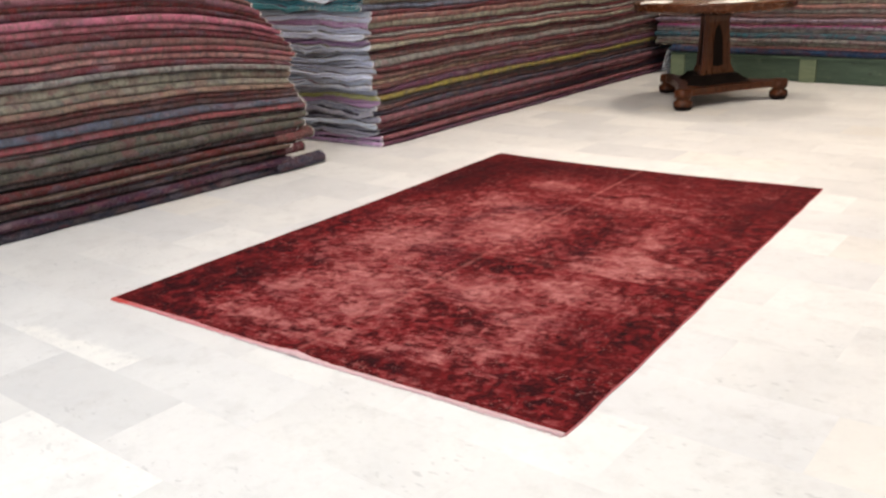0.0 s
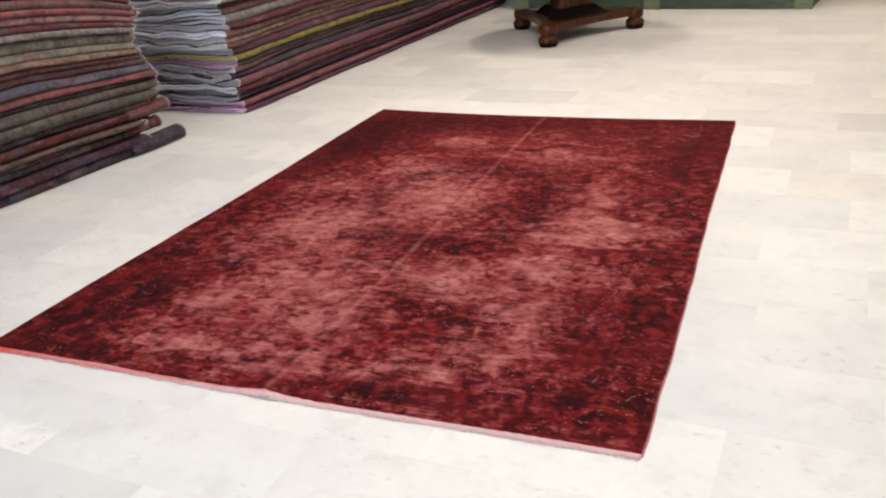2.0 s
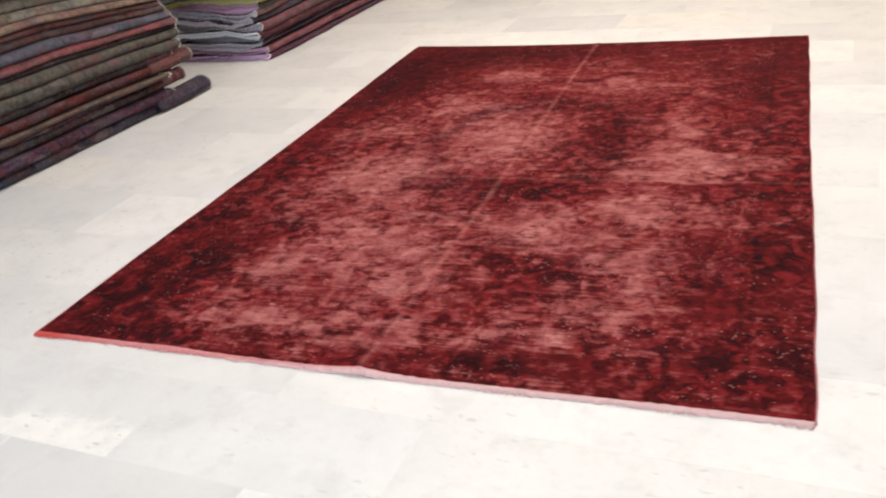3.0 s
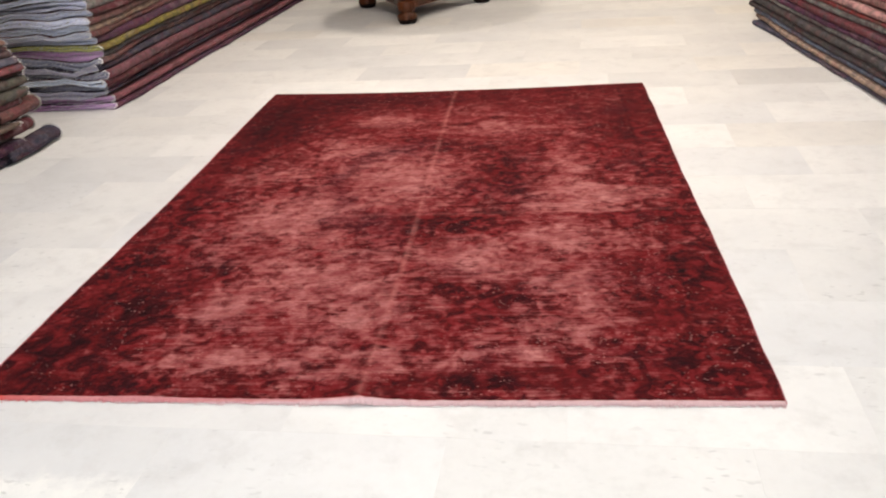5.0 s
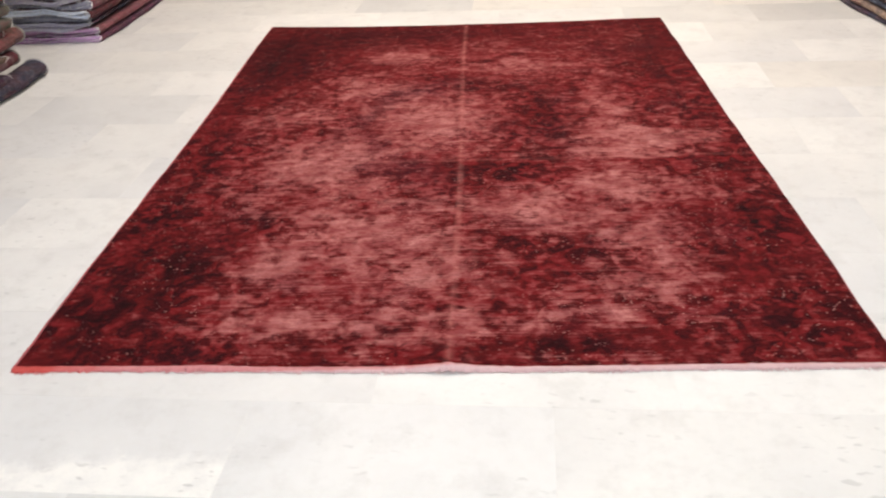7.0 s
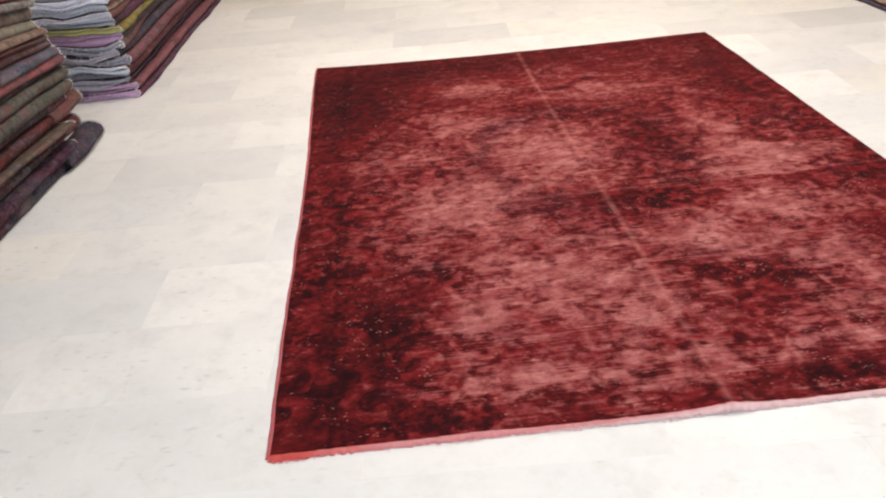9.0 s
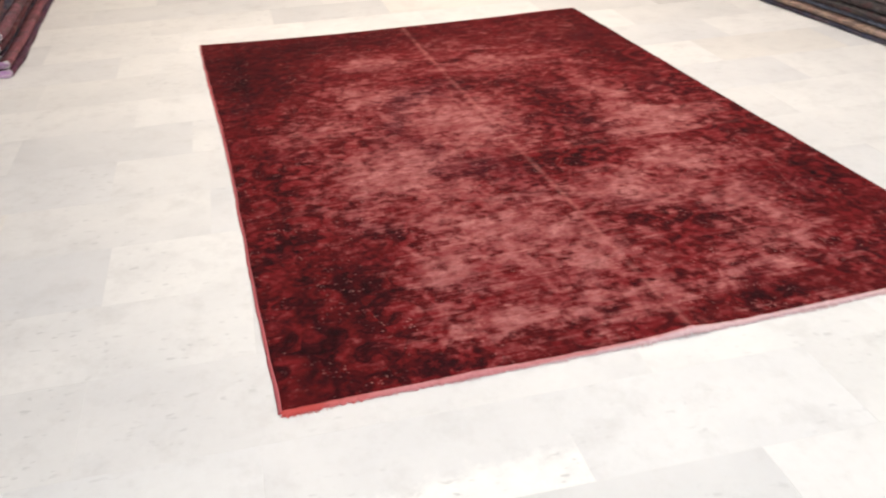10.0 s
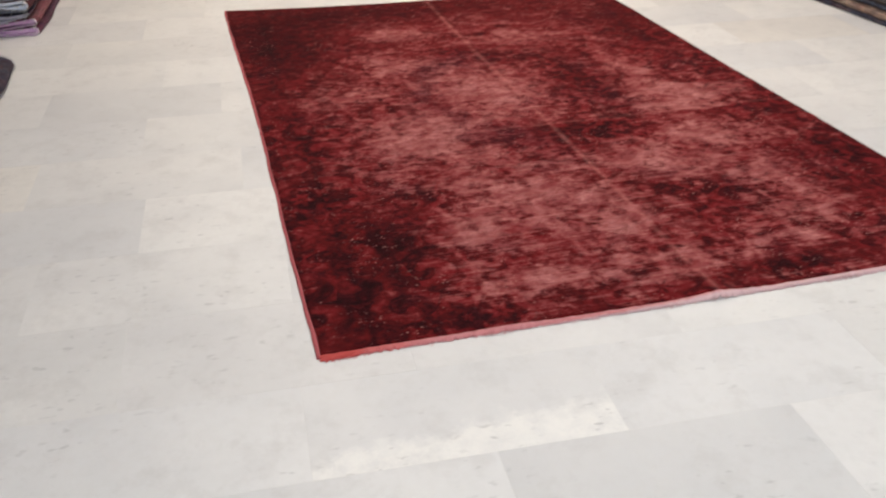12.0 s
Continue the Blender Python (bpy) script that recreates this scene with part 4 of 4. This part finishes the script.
def build_table():
    table = thing("pedestal_table", (0.446, 5.235, 0.0), "round polished red-brown wooden pedestal table on three bun feet", "table", turn=-92.0)
    bun = [(0.0, 0.0), (0.040, 0.0), (0.052, 0.006), (0.050, 0.014), (0.066, 0.026), (0.073, 0.045), (0.068, 0.066), (0.050, 0.080), (0.046, 0.086), (0.060, 0.090), (0.060, 0.098), (0.0, 0.098)]
    for k in range(3):
        a = math.radians(120 * k)
        foot = part("foot", lathe(bun, 28), MAHOGANY, table, "turned bun foot", smooth=True)
        foot.location = (0.535 * math.cos(a), 0.535 * math.sin(a), 0)
        # foot's dark bottom: its own dark base, with floor-level shade painted in as black
        part("dark_bottom", lathe([(0, 0.0006), (0.054, 0.0006), (0.060, 0.008), (0.068, 0.022), (0.0725, 0.030), (0.071, 0.034), (0.0, 0.036)], 28), DARK_WOOD, foot, "black foot bottom, own dark colour plus painted shade")
        block = part("foot_block", lathe([(0.0, 0.096), (0.058, 0.096), (0.064, 0.101), (0.066, 0.125), (0.064, 0.150), (0.058, 0.157), (0.0, 0.158)], 28), MAHOGANY, table, "round block over the foot", smooth=True)
        block.location = (0.535 * math.cos(a), 0.535 * math.sin(a), 0)
    part("base", prism(triangle(0.50, 0.048, 0.255), triangle(0.498, 0.046, 0.252), 0.100, 0.152), MAHOGANY, table, "three-pointed base with drawn-in sides")
    part("plinth", prism(triangle(0.31, 0.07, 0.175), triangle(0.20, 0.06, 0.125), 0.151, 0.222), DARK_WOOD, table, "black sloping plinth")
    bm = prism(triangle(0.185, 0.020, 0.100, 4), triangle(0.150, 0.018, 0.082, 4), 0.220, 0.290)
    for lo, hi, z0, z1 in ((0.150, 0.122, 0.290, 0.62), (0.122, 0.150, 0.62, 0.70)):
        up = prism(triangle(lo, 0.018, lo * 0.545, 4), triangle(hi, 0.018, hi * 0.545, 4), z0 - 0.0005, z1)
        me = bpy.data.meshes.new("tmp")
        up.to_mesh(me)
        up.free()
        bm.from_mesh(me)
        bpy.data.meshes.remove(me)
    column = part("column", bm, MAHOGANY, table, "tapered three-sided column")
    for k in range(3):
        # pointed-arch panel on each face: a black, slightly proud plate for the dark recess
        w, z0, zs, z1 = 0.050, 0.275, 0.50, 0.600
        pts = [(-w, z0), (w, z0), (w * 0.84, zs), (w * 0.62, zs + 0.045), (w * 0.30, z1 - 0.022), (0, z1), (-w * 0.30, z1 - 0.022), (-w * 0.62, zs + 0.045), (-w * 0.84, zs)]
        pan = bmesh.new()
        front = [pan.verts.new((0.0, x, z)) for x, z in pts]
        rear = [pan.verts.new((-0.012, x, z)) for x, z in pts]
        pan.faces.new(front)
        pan.faces.new(rear[::-1])
        for i in range(len(pts)):
            j = (i + 1) % len(pts)
            pan.faces.new((front[i], rear[i], rear[j], front[j]))
        for v in pan.verts:
            v.co.x += 0.0845 - (v.co.z - 0.290) * 0.0455
        ob = part("arch_panel", pan, DARK_WOOD, column, "black pointed-arch panel")
        ob.matrix_basis = pose(0, 0, 0, 0, 0, 60 + 120 * k)
    rim = [(0.0, 0.700), (0.40, 0.700), (0.56, 0.704), (0.590, 0.712), (0.604, 0.722), (0.612, 0.738), (0.608, 0.752), (0.618, 0.760), (0.622, 0.770), (0.616, 0.779), (0.58, 0.782), (0.0, 0.782)]
    part("tabletop", lathe(rim, 96), MAHOGANY_TOP, table, "round top with moulded rim", smooth=True)
    part("apron", lathe([(0.0, 0.672), (0.20, 0.672), (0.22, 0.684), (0.22, 0.701), (0.0, 0.701)], 48), DARK_WOOD, table)
    return table


build_table()
for px, py, turn in ((0.13, 4.86, 14), (0.72, 4.84, -20)):
    sheet = part("paper_sheet", boxed(-0.105, 0.105, -0.148, 0.148, 0.0, 0.004, bevel=0.001), PAPER)
    sheet.matrix_basis = pose(px, py, 0.7822, 0, 0, turn)
    tagged(sheet, "white paper sheet lying on the round table", "paper")


# ---- floor tiles ----
TILE_L, TILE_D, JOINT = 0.605, 0.311, 0.0007
TILE_TURN = -3.1
TILE_FRAME = pose(-0.38, 0.57, 0.0, 0, 0, TILE_TURN)
NEAR_D = 0.268
WHITE, SOFT, PLAIN, COOL, GREY, DULL, WARM = (1.10, 1.10, 1.085, 1), (0.98, 0.98, 0.98, 1), (1.02, 1.02, 1.01, 1), (0.905, 0.915, 0.925, 1), (0.945, 0.953, 0.962, 1), (0.86, 0.855, 0.84, 1), (1.06, 1.035, 0.985, 1)
ROW_SHIFT = {-5: 0.39, -4: 0.10, -3: 0.362, -1: 0.37, 1: 0.274, 2: -0.035, 3: 0.215, 5: 0.207, 6: 0.491, 7: 0.145}
KNOWN = {(0, 0): WHITE, (0, -1): COOL, (1, 0): COOL, (1, -1): PLAIN, (-1, -1): PLAIN, (-1, 0): PLAIN, (2, -1): GREY, (2, 0): PLAIN, (3, 0): PLAIN, (3, -1): GREY,
         (-2, -1): PLAIN, (-2, 0): SOFT, (-2, 1): SOFT, (-2, 2): PLAIN, (-2, 3): PLAIN, (-2, 4): PLAIN, (-3, 0): GREY, (-3, 1): GREY, (-3, 2): PLAIN, (-3, 3): PLAIN, (-3, -1): GREY, (-4, 0): GREY, (-4, 1): GREY, (-4, 2): SOFT, (-4, 3): PLAIN,
         (-5, 0): PLAIN, (-5, 1): WHITE, (-5, 2): PLAIN, (3, 3): GREY, (3, 4): WHITE, (2, 3): PLAIN, (2, 4): WHITE, (1, 3): PLAIN, (1, 4): PLAIN, (4, 3): WHITE, (4, 4): WARM,
         (5, 3): GREY, (5, 4): WHITE, (6, 2): WHITE, (6, 3): PLAIN, (7, 3): PLAIN, (7, 4): DULL}


def row_edge(row):
    """Distance of a row's near edge; the rows in front of the rug are narrower."""
    return row * TILE_D if row >= -2 else -2 * TILE_D + (row + 2) * NEAR_D


def tile_mesh(deep):
    me = bpy.data.meshes.new("tile")
    a, b, c = TILE_L / 2 - JOINT / 2, deep / 2 - JOINT / 2, 0.0004
    ring = lambda x, y, z: [(-x, -y, z), (x, -y, z), (x, y, z), (-x, y, z)]
    verts = ring(a, b, -0.0060) + ring(a, b, -c * 0.7) + ring(a - c, b - c, 0.0)
    faces = [(8, 9, 10, 11)]
    for base in (0, 4):
        for k in range(4):
            j = (k + 1) % 4
            faces.append((base + k, base + j, base + 4 + j, base + 4 + k))
    me.from_pydata(verts, [], faces)
    me.materials.append(MARBLE)
    return me


def lay_tiles():
    wide, slim, scraped = tile_mesh(TILE_D), tile_mesh(NEAR_D), tile_mesh(NEAR_D)
    scraped.materials[0] = ETCHED
    rest_v, rest_f = [], []
    dice = random.Random(11)
    for row in range(-21, 29):
        me = wide if row >= -2 else slim
        shift = ROW_SHIFT.get(row, 0.0 if row % 2 == 0 else 0.285)
        for col in range(-6, 11):
            p, q = (col + 0.5) * TILE_L + shift - (TILE_L if row % 2 and row not in ROW_SHIFT else 0.0), (row_edge(row) + row_edge(row + 1)) / 2
            at = TILE_FRAME @ Vector((p, q, 0))
            tone = KNOWN.get((row, col)) or dice.choice((WHITE, PLAIN, PLAIN, GREY, WARM, PLAIN, WHITE, GREY))
            k = 1 + dice.uniform(-0.045, 0.045)
            drop = dice.uniform(-0.0002, 0.0001)
            if not (ROOM_W + 0.1 < at.x < ROOM_E - 0.1 and ROOM_S < at.y < ROOM_N):
                continue
            m = TILE_FRAME @ pose(p, q, drop, dice.uniform(-0.02, 0.02), dice.uniform(-0.015, 0.015), 180 * dice.randint(0, 1))
            if (row, col) == (-3, 0):
                m = TILE_FRAME @ pose(p, q, 0)
            if -1.35 < at.x < 3.35 and -1.7 < at.y < 7.6:
                ob = new("tile", scraped if (row, col) == (-3, 0) else me)
                ob.parent, ob.matrix_basis = floor, m
                ob.color = (tone[0] * k, tone[1] * k, tone[2] * k, 1)
            else:
                n = len(rest_v)
                rest_v += [tuple(m @ v.co) for v in me.vertices]
                rest_f += [tuple(n + i for i in f.vertices) for f in me.polygons]
    rest = bpy.data.meshes.new("tiles")
    rest.from_pydata(rest_v, [], rest_f)
    rest.materials.append(MARBLE)
    ob = new("tiles", rest)
    ob.parent = floor
    tagged(ob, kind="stuff")


lay_tiles()
